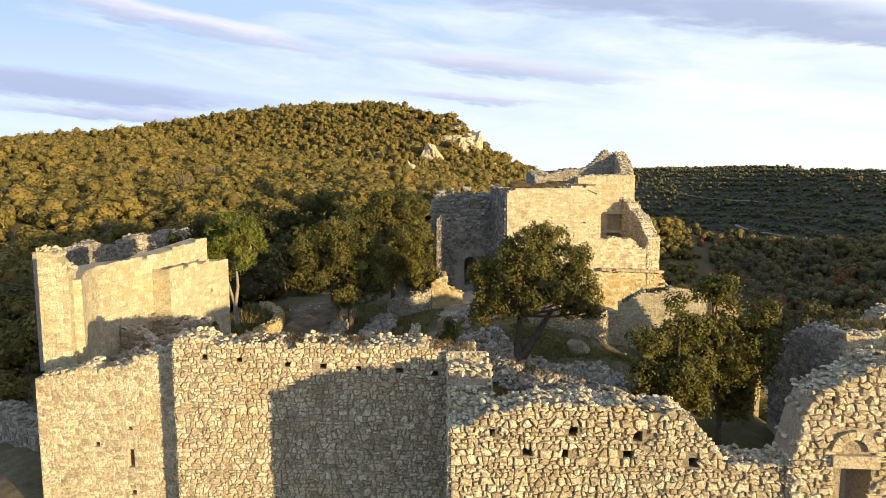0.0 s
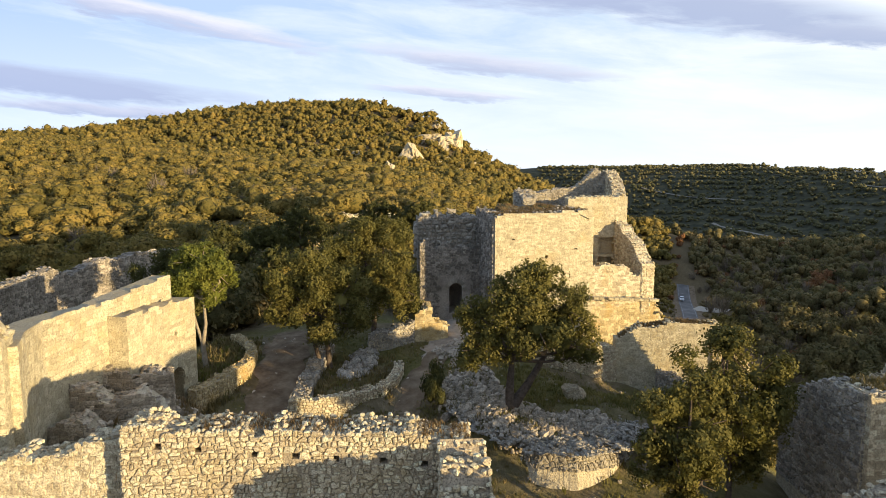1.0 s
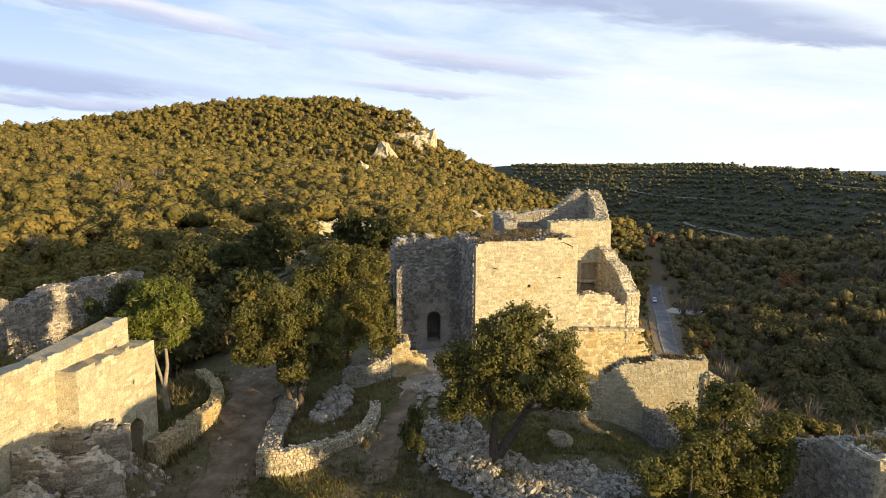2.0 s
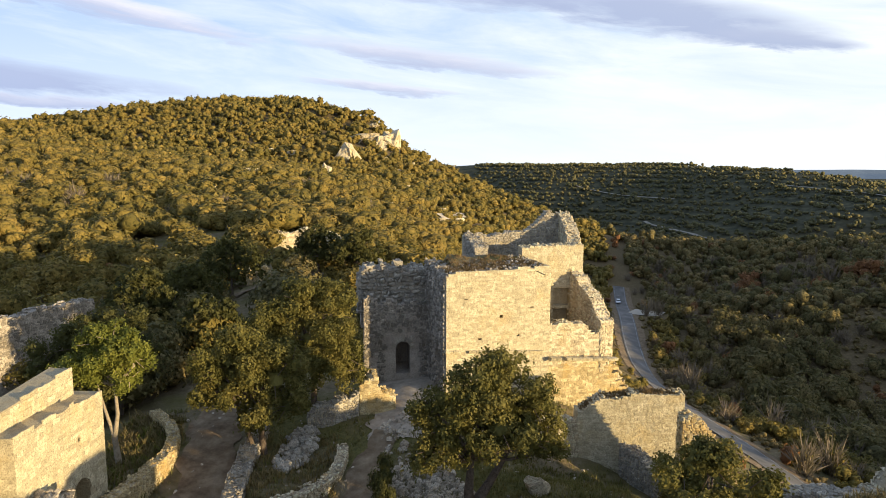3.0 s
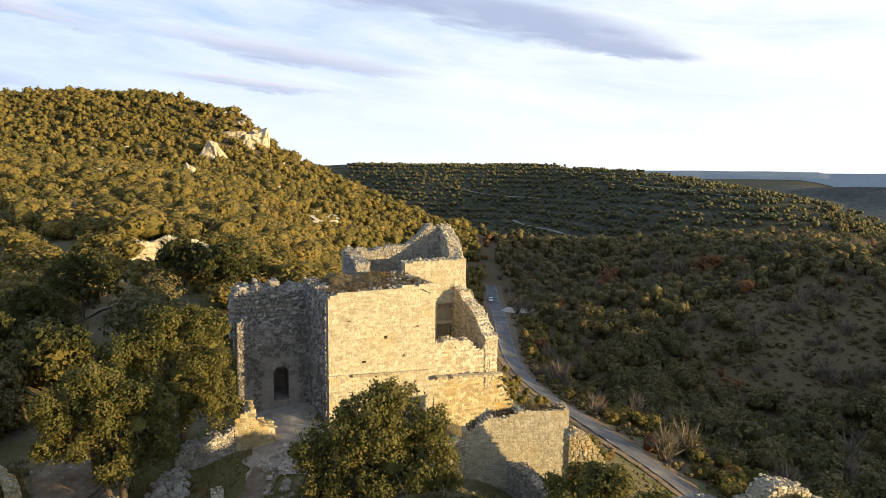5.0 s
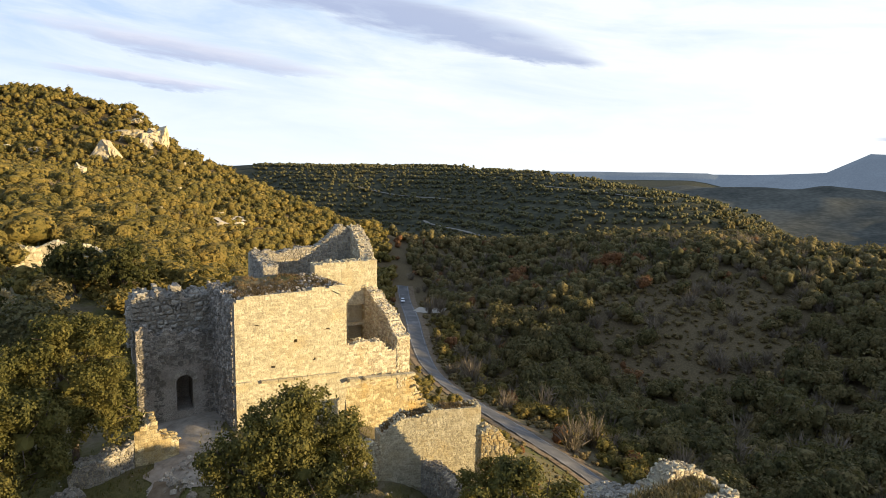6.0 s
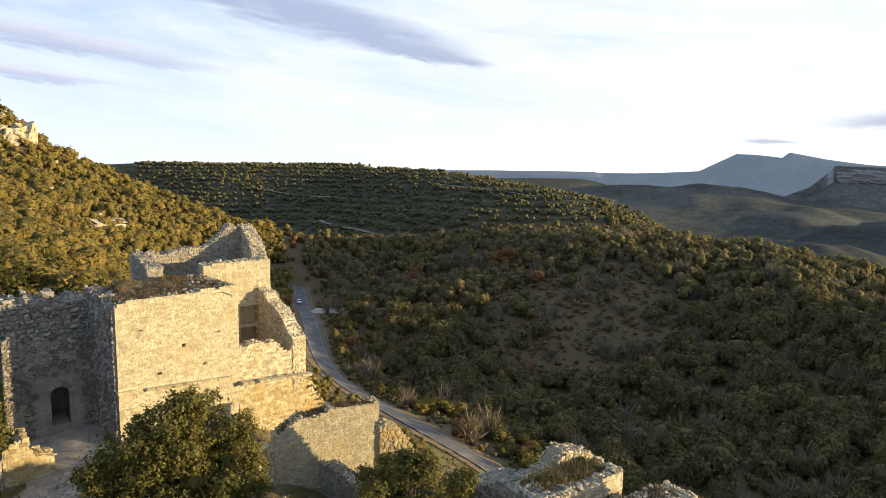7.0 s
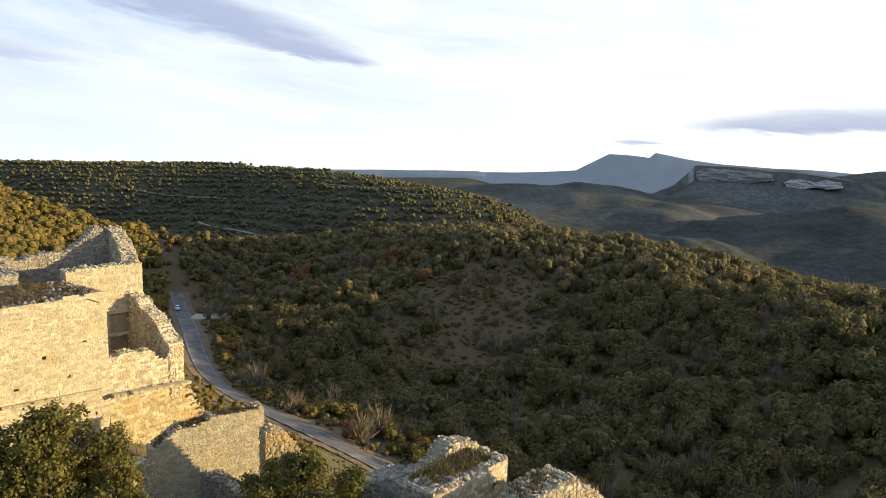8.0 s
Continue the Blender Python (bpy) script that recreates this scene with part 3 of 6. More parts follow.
def wall(name, path, top, thick, base=None, label="", category="ruined wall", parent=None, mat=None, core=None, kind="rubble",
         size=(0.3, 0.2), proud=0.05, ragged=0.18, openings=(), holes=(), limit=185, sides="fbe", caps=True, near=(0, 0), bare=(), batter=0.0, tag_kind="", seed=1, show_from=-9.0):
    """A standing wall. path: foot of its outer face, with the wall's body to the left of the way; top: (distance, height) pairs.
    openings: (from, to, sill, head, arched) go through; holes: (at, height, width, depth) are sockets; bare: (from, to, low, high) have no facing stones."""
    r = np.random.default_rng(seed)
    mat, core = mat or STONE, core or MORTAR
    at, length = along(path)
    tu, tz = np.array(top, float).T
    jag = r.normal(0, 1, 400)

    def top_at(s):
        k = np.clip(s, 0, length) / 0.42
        i = int(k)
        rag = jag[i] * (1 - (k - i)) + jag[i + 1] * (k - i)
        return float(np.interp(s, tu, tz)) + ragged * 0.6 * rag

    foot = float(np.min(ground_height(*[np.array(c) for c in zip(*path)]))) - 0.8 if base is None else base
    pile = Pile()
    cols = max(2, int(length / (0.09 if any(o[4] for o in openings) else 0.22)))
    edge = np.linspace(0, length, cols + 1)
    back_off = 0.015

    def lean(z):
        return batter * (z - foot)

    for a, b in zip(edge[:-1], edge[1:]):
        mid = (a + b) / 2
        spans = [(foot, top_at(mid) - 0.06)]
        cut = []
        for u0, u1, z0, z1, arched, *deep in openings:
            if u0 < mid < u1:
                head = z1
                if arched:
                    half = (u1 - u0) / 2
                    head = z1 - half + math.sqrt(max(0, half * half - (mid - (u0 + u1) / 2) ** 2))
                cut.append((z0, head, deep[0] if deep else thick + 1))
        for u0, z0, w, d in holes:
            if abs(u0 - mid) < max(w / 2, (b - a) / 2):
                cut.append((z0 - w / 2, z0 + w / 2, d))
        for z0, z1, d in cut:
            fresh = []
            for lo, hi in spans:
                if z1 <= lo or z0 >= hi:
                    fresh.append((lo, hi))
                    continue
                if lo < z0:
                    fresh.append((lo, z0))
                if z1 < hi:
                    fresh.append((z1, hi))
                if d < thick:
                    pa, pb = [at(s, back_off + d) for s in (a, b)]
                    qa, qb = [at(s, thick - 0.02) for s in (a, b)]
                    quad = [pa, pb, qb, qa]
                    pile.box([(p[0], p[1], z0) for p in quad], [(p[0], p[1], z1) for p in quad])
            spans = fresh
        levels = sorted(o[3] + 0.03 for o in openings)
        cuts = []
        for lo, hi in spans:
            for z in levels:
                if lo + 0.02 < z < hi - 0.05:
                    cuts.append((lo, z))
                    lo = z
            cuts.append((lo, hi))
        for lo, hi in cuts:
            if hi - lo < 0.02:
                continue
            low = [at(a, back_off + lean(lo)), at(b, back_off + lean(lo)), at(b, thick - back_off), at(a, thick - back_off)]
            up = [at(a, back_off + lean(hi)), at(b, back_off + lean(hi)), at(b, thick - back_off), at(a, thick - back_off)]
            drop = [0, 0, 0, 0]
            if hi > top_at(mid) - 0.1:
                ha, hb = top_at(a) - 0.06 - hi, top_at(b) - 0.06 - hi
                drop = np.array([ha, hb, hb, ha])
            pile.box([(p[0], p[1], lo) for p in low], [(p[0], p[1], hi + e) for p, e in zip(up, drop)])
    pile.weld()
    body = link(name, mesh_of(name, pile.v, pile.f, core), parent, label, category if parent is None else "", tag_kind)

    # facing stones, round the faces that are wanted
    runs = []
    if "f" in sides:
        runs.append((0.0, length, 0, "f"))
    if "b" in sides:
        runs.append((0.0, length, 1, "b"))
    if "e" in sides or "s" in sides:
        runs.append((0.0, thick, 2, "s"))
    if "e" in sides or "t" in sides:
        runs.append((0.0, thick, 3, "t"))
    zmax = max(tz) + 0.5
    cut = [(o[0], o[1], o[2], o[3], o[4]) for o in openings]
    faced = []
    for s0, s1, which, _ in runs:

        def put(c, z, off, which=which):
            """Points of a face: c along it, z up, off out of it."""
            if which == 0:
                x, y, _, _ = at(c, lean(z) - off)
            elif which == 1:
                x, y, _, _ = at(c, thick + off)
            else:
                u = np.full(np.shape(c), 0.0 if which == 2 else length)
                x, y, nx, ny = at(u, c)
                g = -1 if which == 2 else 1
                x, y = x + g * ny * off, y - g * nx * off
            return np.stack([x, y, z], -1)

        def keep_stone(c, z, w, h, which=which):
            u = c if which < 2 else (0.0 if which == 2 else length)
            if z + h * 0.3 > top_at(u) + 0.03:
                return False
            if which < 2:
                for u0, u1, z0, z1, arched in cut:
                    if u0 - w * 0.3 < u < u1 + w * 0.3 and z0 - h * 0.3 < z < z1 + h * 0.3 - (max(0, abs(u - (u0 + u1) / 2) - (u1 - u0) * 0.28) if arched else 0):
                        return False
            if which == 0:
                if any(abs(u - u0) < wd / 2 + w * 0.33 and abs(z - z0) < wd / 2 + h * 0.33 for u0, z0, wd, _ in holes):
                    return False
                if any(u0 < u < u1 and z0 < z < z1 for u0, u1, z0, z1 in bare):
                    return False
            return True

        ends = put(np.array([s0, (s0 + s1) / 2, s1]), np.zeros(3), np.zeros(3))
        soil = float(np.min(ground_height(ends[:, 0], ends[:, 1]))) - 0.3
        low = max(foot, show_from, soil)
        face_with_stones(faced, r, s0, s1, low, zmax, size, kind, proud, put, keep_stone, near, zmax)
    stones = []
    if caps:
        s = 0.0
        while s < length:
            w = size[0] * r.uniform(0.45, 0.95)
            o = r.uniform(-0.05, 0.08)
            while o < thick:
                d = size[0] * r.uniform(0.45, 0.95)
                x, y, nx, ny = at(min(length, s + w / 2), min(thick, o + d / 2))
                zc = top_at(s + w / 2) - 0.06 + (0 if r.random() < 0.8 else 0.08)
                if r.random() < 0.8:
                    stones.append((math.hypot(x - near[0], y - near[1]), frame_of((x, y, zc), (r.normal(0, 0.35), r.normal(0, 0.35), 1), (w, size[1] * r.uniform(0.16, 0.5), d), r, 0.5)))
                o += d
            s += w
    lay_stones(faced, stones, body, mat, limit)
    return body


# ---- ground sheet ----


def graded(lo, hi, fine_lo, fine_hi, step, growth):
    xs = list(np.arange(fine_lo, fine_hi + step, step))
    d = step
    while xs[-1] < hi:
        d = min(d * growth, 90)
        xs.append(xs[-1] + d)
    d = step
    while xs[0] > lo:
        d = min(d * growth, 90)
        xs.insert(0, xs[0] - d)
    return np.array(xs)


def grid_mesh(name, xs, ys, height, mat):
    gx, gy = np.meshgrid(xs, ys)
    gz = height(gx, gy)
    verts = np.stack([gx.ravel(), gy.ravel(), gz.ravel()], 1)
    nx, ny = len(xs), len(ys)
    i = (np.arange(ny - 1)[:, None] * nx + np.arange(nx - 1)).ravel()
    return mesh_of(name, verts, np.stack([i, i + 1, i + nx + 1, i + nx], 1), mat, True)


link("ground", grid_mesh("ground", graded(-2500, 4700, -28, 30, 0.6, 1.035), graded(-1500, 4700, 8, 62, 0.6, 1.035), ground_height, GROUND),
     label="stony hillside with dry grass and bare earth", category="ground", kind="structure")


def ribbon(name, line, width, mat, lift, label, category, kind="structure", step=1.5, rag=0.0, offset=0.0):
    """A band laid on the ground along a smooth line."""
    pts = np.array(line, float)
    u = np.r_[0, np.cumsum(np.hypot(*np.diff(pts[:, :2], axis=0).T))]
    s = np.arange(0, u[-1], step)
    k = 3.0 * step
    soft = lambda c: np.convolve(np.pad(np.interp(s, u, c), 6, "edge"), np.ones(13) / 13, "valid")  # noqa: E731
    x, y = soft(pts[:, 0]), soft(pts[:, 1])
    dx, dy = np.gradient(x), np.gradient(y)
    n = np.hypot(dx, dy)
    nx, ny = -dy / n, dx / n
    pile = Pile()
    across = np.linspace(-0.5, 0.5, 7)
    if pts.shape[1] > 2:
        mid = soft(pts[:, 2])
    else:
        mid = ground_height(x, y)
    for i in range(len(s)):
        for a in across:
            wide = width * (1 + rag * (math.sin(1.9 * s[i] + 4 * (a > 0)) + 0.6 * math.sin(4.3 * s[i] + 2 * (a > 0))))
            px, py = x[i] + nx[i] * (a * wide + offset), y[i] + ny[i] * (a * wide + offset)
            pz = float(ground_height(px, py)) + lift if pts.shape[1] < 3 else max(mid[i], float(ground_height(px, py))) + lift
            pile.v.append((px, py, pz))
    w = len(across)
    for i in range(len(s) - 1):
        for j in range(w - 1):
            a = i * w + j
            pile.f.append([a, a + 1, a + 1 + w, a + w])
    return link(name, mesh_of(name, pile.v, pile.f, mat, True), None, label, category, kind)


ROAD_LINE = [(22, 12), (52, 50), (63, 74), (64.4, 86), (63.0, 94), (62.2, 106), (62.6, 118), (64.2, 134), (71, 163), (80.5, 192), (102, 250), (116, 289)]
VERGE = material("dry_grass_verge", path_build, 0.96)
ribbon("verge", ROAD_LINE, 9.5, VERGE, 0.16, "dry earth and grass verge beside the road", "verge", rag=0.02)
ribbon("road", ROAD_LINE, 5.0, ASPHALT, 0.3, "worn grey asphalt country road along the valley", "road")


def bare_earth_build(add, ramp, mix, maths, noise_of, place, shader):
    pos = place.outputs["Position"]
    n = noise_of(pos, 1.4, 8.0, 0.7)
    return ramp(n, [(0.3, (0.2, 0.16, 0.115)), (0.5, (0.33, 0.275, 0.205)), (0.72, (0.45, 0.385, 0.3))]), noise_of(pos, 12.0, 7.0, 0.7), 0.6, 0.04


BARE_EARTH = material("bare_pale_earth", bare_earth_build, 0.95)
LINE_PAINT = plain("worn_road_paint", (0.34, 0.33, 0.31), 0.8)
for side in (-2.1, 2.1):
    ribbon("road_line", ROAD_LINE, 0.1, LINE_PAINT, 0.325, "worn white edge line on the asphalt", "road marking", offset=side, rag=0.3)
ribbon("path", [(1.2, 41.4), (0.7, 40.2), (-0.6, 38.2), (-1.0, 35.2), (-1.6, 32.5)], 1.5, PATH_EARTH, 0.06, "trodden pale earth path to the doorway", "path", step=0.4, rag=0.18)
ribbon("path", [(2.3, 49.0), (2.3, 46.6), (2.2, 44.6), (1.9, 42.6), (1.5, 40.6), (0.9, 39.0)], 3.6, BARE_EARTH, 0.05, "bare pale earth in front of the doorway", "path", step=0.3, rag=0.14)
ribbon("path", [(-8.6, 47), (-8.9, 43), (-8.4, 40), (-7.95, 37), (-8.3, 34), (-8.2, 30)], 2.7, PATH_EARTH, 0.06, "trodden earth path between low walls", "path", step=0.4, rag=0.14)


def arch_ring(parent, mid, radius, out, thick, deep, mat, count=11, spread=180):
    """Wedge-shaped stones of an arch in an upright wall; mid: the arch's centre."""
    out = Vector((out[0], out[1], 0)).normalized()
    side = Vector((-out.y, out.x, 0))
    for k in range(count):
        a0 = radians(90 - spread / 2 + spread * (k + 0.04) / count)
        a1 = radians(90 - spread / 2 + spread * (k + 0.96) / count)
        pile = Pile()
        ring = [(radius, a0), (radius + thick, a0), (radius + thick * (1.06 if k % 2 else 0.96), a1), (radius, a1)]
        pts = [Vector(mid) + side * (q * math.cos(a)) + Vector((0, 0, q * math.sin(a))) for q, a in ring]
        pile.box([tuple(p - out * 0.25) for p in pts], [tuple(p + out * (deep + 0.008 * (k % 3))) for p in pts])
        link("voussoir", mesh_of("voussoir", pile.v, pile.f, mat), parent)


# ---- front enclosure walls ----
wall("ruined_wall", [(-8.6, 20.0), (-4, 19.9), (0.9, 19.6)], [(0, 4.4), (3, 4.3), (6, 4.25), (7.5, 4.3), (9.6, 4.05)], 1.3, base=-3.5,
     label="tall rubble limestone wall with joist sockets, broken along its top", core=JOINT, seed=11, sides="fe", show_from=-1.2, size=(0.2, 0.15), near=(-4, 0), proud=0.045,
     holes=[(1.07, 3.88, 0.17, 0.5), (2.2, 3.8, 0.17, 0.5), (3.6, 3.65, 0.17, 0.5), (4.74, 3.59, 0.17, 0.5), (5.92, 3.53, 0.17, 0.5), (7.08, 3.49, 0.17, 0.5), (8.33, 3.41, 0.17, 0.5)])
wall("ruined_wall", [(-13.5, 20.8), (-8.7, 20.6)], [(0, 2.9), (0.8, 3.05), (2.5, 3.4), (4.2, 3.85), (4.8, 3.9)], 1.0, base=-4, label="lower rubble wall with narrow slits, set back beside the tall wall", seed=12, sides="fe", show_from=-1.5, size=(0.25, 0.15), near=(-10, 0), proud=0.014,
     openings=[(2.95, 3.12, -0.08, 0.56, False)], holes=[(1.9, 0.71, 0.18, 0.5), (3.05, 1.28, 0.12, 0.5), (3.15, -0.95, 0.18, 0.5)])
wall("ruined_wall", [(0.1, 19.6), (0.15, 17.5), (0.1, 15.1)], [(0, 4.0), (1.3, 3.9), (1.6, 3.3), (3.2, 3.0), (4.5, 3.3)], 1.2, base=-3.5, label="short rubble cross wall joining two front walls", core=JOINT, seed=13, show_from=0.0, size=(0.22, 0.16), near=(0, 10))
wall("ruined_wall", [(0.1, 15.0), (4, 14.9), (8.0, 14.5)], [(0, 3.45), (0.35, 3.5), (0.8, 4.0), (2.5, 4.1), (5.3, 3.95), (5.9, 3.6), (6.3, 3.1), (6.6, 2.75), (7.3, 2.7), (8.0, 2.85)], 1.1, base=-4,
     label="sunlit rubble wall with a jagged top and joist sockets", core=JOINT, seed=14, sides="fe", show_from=0.8, size=(0.2, 0.145), near=(4, 0), proud=0.065, ragged=0.08,
     holes=[(1.1, 3.36, 0.2, 0.5), (2.91, 3.42, 0.24, 0.5), (4.6, 3.32, 0.26, 0.5), (1.8, 2.9, 0.2, 0.5), (2.85, 2.85, 0.22, 0.5), (4.2, 2.85, 0.2, 0.5), (5.8, 2.71, 0.24, 0.5)])
gate = wall("ruined_wall", [(8.05, 14.35), (12.5, 13.9), (16, 13.5)], [(0, 3.1), (0.14, 3.6), (0.3, 4.4), (0.42, 4.6), (0.8, 4.7), (1.2, 5.0), (2, 5.3), (7, 5.4)], 1.1, base=-4, label="higher rubble wall with a lintelled doorway under a relieving arch", core=JOINT, seed=15, sides="fe", show_from=0.5, size=(0.22, 0.15), near=(9, 0), proud=0.06,
     openings=[(1.0, 1.7, 0.0, 2.85, False)], holes=[(0.88, 4.4, 0.17, 0.5)], bare=[(0.9, 1.85, 2.85, 3.7)])
arch_ring(gate, (9.4, 14.2, 3.2), 0.3, (-0.1, -1, 0), 0.2, 0.06, STONE, 8)
lintel = Pile()
lintel.box([(8.9, 14.12, 2.84), (9.92, 14.02, 2.84), (9.95, 14.5, 2.84), (8.93, 14.6, 2.84)], [(8.9, 14.13, 3.12), (9.92, 14.03, 3.14), (9.95, 14.5, 3.14), (8.93, 14.6, 3.12)])
link("lintel", mesh_of("lintel", lintel.v, lintel.f, STONE), gate)
wall("ruined_wall", [(-20.5, 28.0), (-16.6, 25.5)], [(0, -0.6), (2, -0.4), (4.6, -0.8)], 0.9, base=-5, label="low tumbled dry-stone wall on the slope", seed=16, mat=STONE_GREY, limit=100)

# ---- left bastion ----
wall("bastion_wall", [(-13.2, 23.4), (-14.0, 25.2), (-14.45, 27.0), (-14.3, 28.8), (-13.8, 31.0), (-13.0, 35.8)],
     [(0, 5.9), (2, 5.95), (5, 5.85), (7.2, 5.75), (7.6, 5.85), (10, 6.0), (12.6, 6.2)], 1.0, base=-2.5, label="tall curved bastion wall of dressed limestone", kind="block", mat=ASHLAR, core=ASHLAR_BED, ragged=0.0,
     seed=21, sides="fe", show_from=-0.5, size=(0.36, 0.19), proud=0.016, near=(0, 20), limit=200, caps=False)
bastion = wall("bastion_wall", [(-12.95, 30.6), (-12.0, 36.2)], [(0, 5.2), (2, 5.15), (5.7, 5.0)], 1.25, base=-2.5, label="projecting lower bastion wall with a blocked arch", kind="block", mat=ASHLAR, core=ASHLAR_BED, ragged=0.05,
     seed=25, sides="fe", show_from=-0.5, size=(0.36, 0.19), proud=0.016, near=(0, 30), limit=200, holes=[(3.9, 3.5, 0.18, 0.4)], openings=[(2.98, 4.38, -0.6, 1.85, True, 0.6)], caps=False)
arch_ring(bastion, (-12.33, 34.23, 1.15), 0.7, (1, -0.17, 0), 0.3, 0.07, ASHLAR, 13)
wall("bastion_pier", [(-14.2, 22.5), (-13.3, 22.75)], [(0, 7.1), (0.5, 7.0), (0.9, 6.3)], 1.1, base=-3, label="upright pier of dressed stone at the end of the bastion", kind="block", mat=ASHLAR, core=ASHLAR_BED, ragged=0.08, seed=22, show_from=0, size=(0.3, 0.17), proud=0.012, near=(0, 0), limit=200)
# the darker stone stands in for part of the shade along this wall
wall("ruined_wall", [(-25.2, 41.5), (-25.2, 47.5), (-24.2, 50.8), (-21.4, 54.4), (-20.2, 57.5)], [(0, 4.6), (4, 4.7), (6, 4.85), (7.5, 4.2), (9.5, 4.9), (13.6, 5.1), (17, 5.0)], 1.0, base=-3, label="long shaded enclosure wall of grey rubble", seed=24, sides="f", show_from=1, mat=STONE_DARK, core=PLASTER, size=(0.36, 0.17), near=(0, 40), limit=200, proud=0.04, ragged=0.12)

# ---- courtyard walls ----
wall("terrace_wall", [(-6.95, 34.15), (-5.6, 34.2), (-4.2, 34.6), (-3.2, 35.2), (-2.33, 35.95), (-1.7, 37.2), (-1.4, 38.6), (-1.4, 39.8)], [(0, 0.15), (2, 0.18), (5, 0.2), (8, 0.4)], 0.5, label="curved dry-stone terrace wall", core=JOINT, seed=31, size=(0.19, 0.13), near=(-6, 20), base=-1.9, ragged=0.08, proud=0.04)
wall("terrace_wall", [(-6.5, 42.0), (-6.9, 38.5), (-6.95, 34.7)], [(0, 0.9), (3, 0.5), (7.3, 0.15)], 0.85, label="dry-stone wall beside the sunken path", core=JOINT, seed=32, size=(0.2, 0.14), mat=STONE_GREY, base=-1.9, proud=0.04)
wall("terrace_wall", [(-11.5, 34.5), (-10.9, 36.0), (-10.35, 37.5), (-9.95, 39.3), (-10.1, 41.0), (-10.7, 42.6), (-12.2, 44.8)], [(0, 0.6), (3, 0.7), (6, 0.85), (9, 0.95), (12, 1.0)], 0.55, label="low golden dry-stone wall with dry plants behind it", seed=33, size=(0.2, 0.14), mat=STONE_GOLD, base=-1.6, near=(-9, 30), ragged=0.1, proud=0.04)
wall("ruined_wall", [(-0.75, 43.0), (0.2, 43.0), (1.3, 43.2)], [(0, 2.3), (0.15, 2.75), (0.95, 2.75), (1.1, 1.9), (2.1, 1.75)], 1.1, base=-0.5, label="sunlit stub of a squared stone wall", seed=34, kind="block", mat=STONE_GOLD, size=(0.34, 0.2), proud=0.025, ragged=0.2)
wall("ruined_wall", [(-3.6, 42.2), (-2.2, 42.3), (-0.8, 42.9)], [(0, 1.3), (1.4, 1.5), (2.2, 1.9), (2.9, 2.1)], 0.9, base=-0.5, label="low grey dry-stone wall under the oaks", seed=35, mat=STONE_GREY, size=(0.26, 0.17))
wall("retaining_wall", [(0.6, 34.6), (1.4, 32.4), (2.7, 30.5), (4.3, 29.0), (6.2, 28.4), (8.2, 28.9), (9.7, 30.2), (10.4, 32.0)], [(0, -0.2), (2.3, -0.45), (4.6, -0.45), (7, -0.4), (9, -0.4), (11, -0.4), (13, -0.4), (15, -0.4)], 1.9, label="coursed sloping foot of a collapsed retaining wall round the oak", seed=36, sides="f", mat=STONE_GREY, size=(0.26, 0.15), ragged=0.2, base=-2.7, proud=0.07, near=(4, 25), batter=0.5)
wall("ruined_wall", [(5.3, 38.9), (8.0, 39.2), (11.1, 39.7)], [(0, 1.5), (2, 1.45), (4, 1.3), (6, 1.1)], 1.0, base=-2.0, label="pale rubble wall at the foot of the keep", seed=37, mat=STONE, size=(0.18, 0.12), near=(8, 30))
wall("ruined_wall", [(14.1, 31.0), (15.2, 30.9)], [(0, 1.4), (0.6, 1.4), (1.1, 1.0)], 0.9, base=-4, label="small golden wall stub behind an oak", seed=38, mat=STONE_GOLD, limit=120)

# ---- keep ----
keep = thing("keep", (9, 47, 0), "roofless limestone keep with a dressed front and broken upper walls", "castle keep")


def kwall(name, *a, **k):
    ob = wall(name, *a, parent=keep, **k)
    ob.location = -Vector(keep.location)
    return ob


kwall("front_wall", [(4.37, 44.3), (10.95, 45.2)], [(0, 8.4), (0.5, 8.6), (6.6, 8.8)], 5.0, base=-1.5, kind="block", mat=ASHLAR, core=ASHLAR_BED, size=(0.27, 0.14), proud=0.004, ragged=0.06, seed=41, caps=False, holes=[(3.45, 5.84, 0.2, 0.5), (2.0, 4.5, 0.12, 0.4), (4.6, 4.6, 0.14, 0.4), (1.2, 7.0, 0.08, 0.3), (5.5, 6.3, 0.08, 0.3)], near=(8, 40), limit=200, sides="f", show_from=0.2)
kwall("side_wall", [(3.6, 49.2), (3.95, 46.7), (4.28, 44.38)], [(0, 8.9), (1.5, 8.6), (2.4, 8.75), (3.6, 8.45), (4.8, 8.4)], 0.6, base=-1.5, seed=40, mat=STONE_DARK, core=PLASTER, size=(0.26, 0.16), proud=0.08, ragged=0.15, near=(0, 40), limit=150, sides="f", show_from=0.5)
kwall("front_wall", [(10.95, 45.25), (15.2, 45.6)], [(0, 5.15), (2.2, 5.2), (2.9, 4.4), (3.6, 4.5), (4.25, 5.0)], 0.9, base=-2, seed=42, kind="block", size=(0.26, 0.14), ragged=0.12, mat=STONE, core=ASHLAR_BED, proud=0.02, near=(12, 40), limit=200, sides="fbt", show_from=1.5)
kwall("buttress", [(10.9, 44.75), (16.5, 45.2)], [(0, 3.0), (4.0, 2.9), (4.5, 2.6), (5.0, 1.4), (5.6, 0.4)], 1.2, base=-2.5, seed=43, kind="block", size=(0.3, 0.16), mat=STONE_GOLD, core=ASHLAR_BED, proud=0.025, ragged=0.08, batter=0.1, limit=220, near=(13, 40), sides="ft", show_from=-1.5)
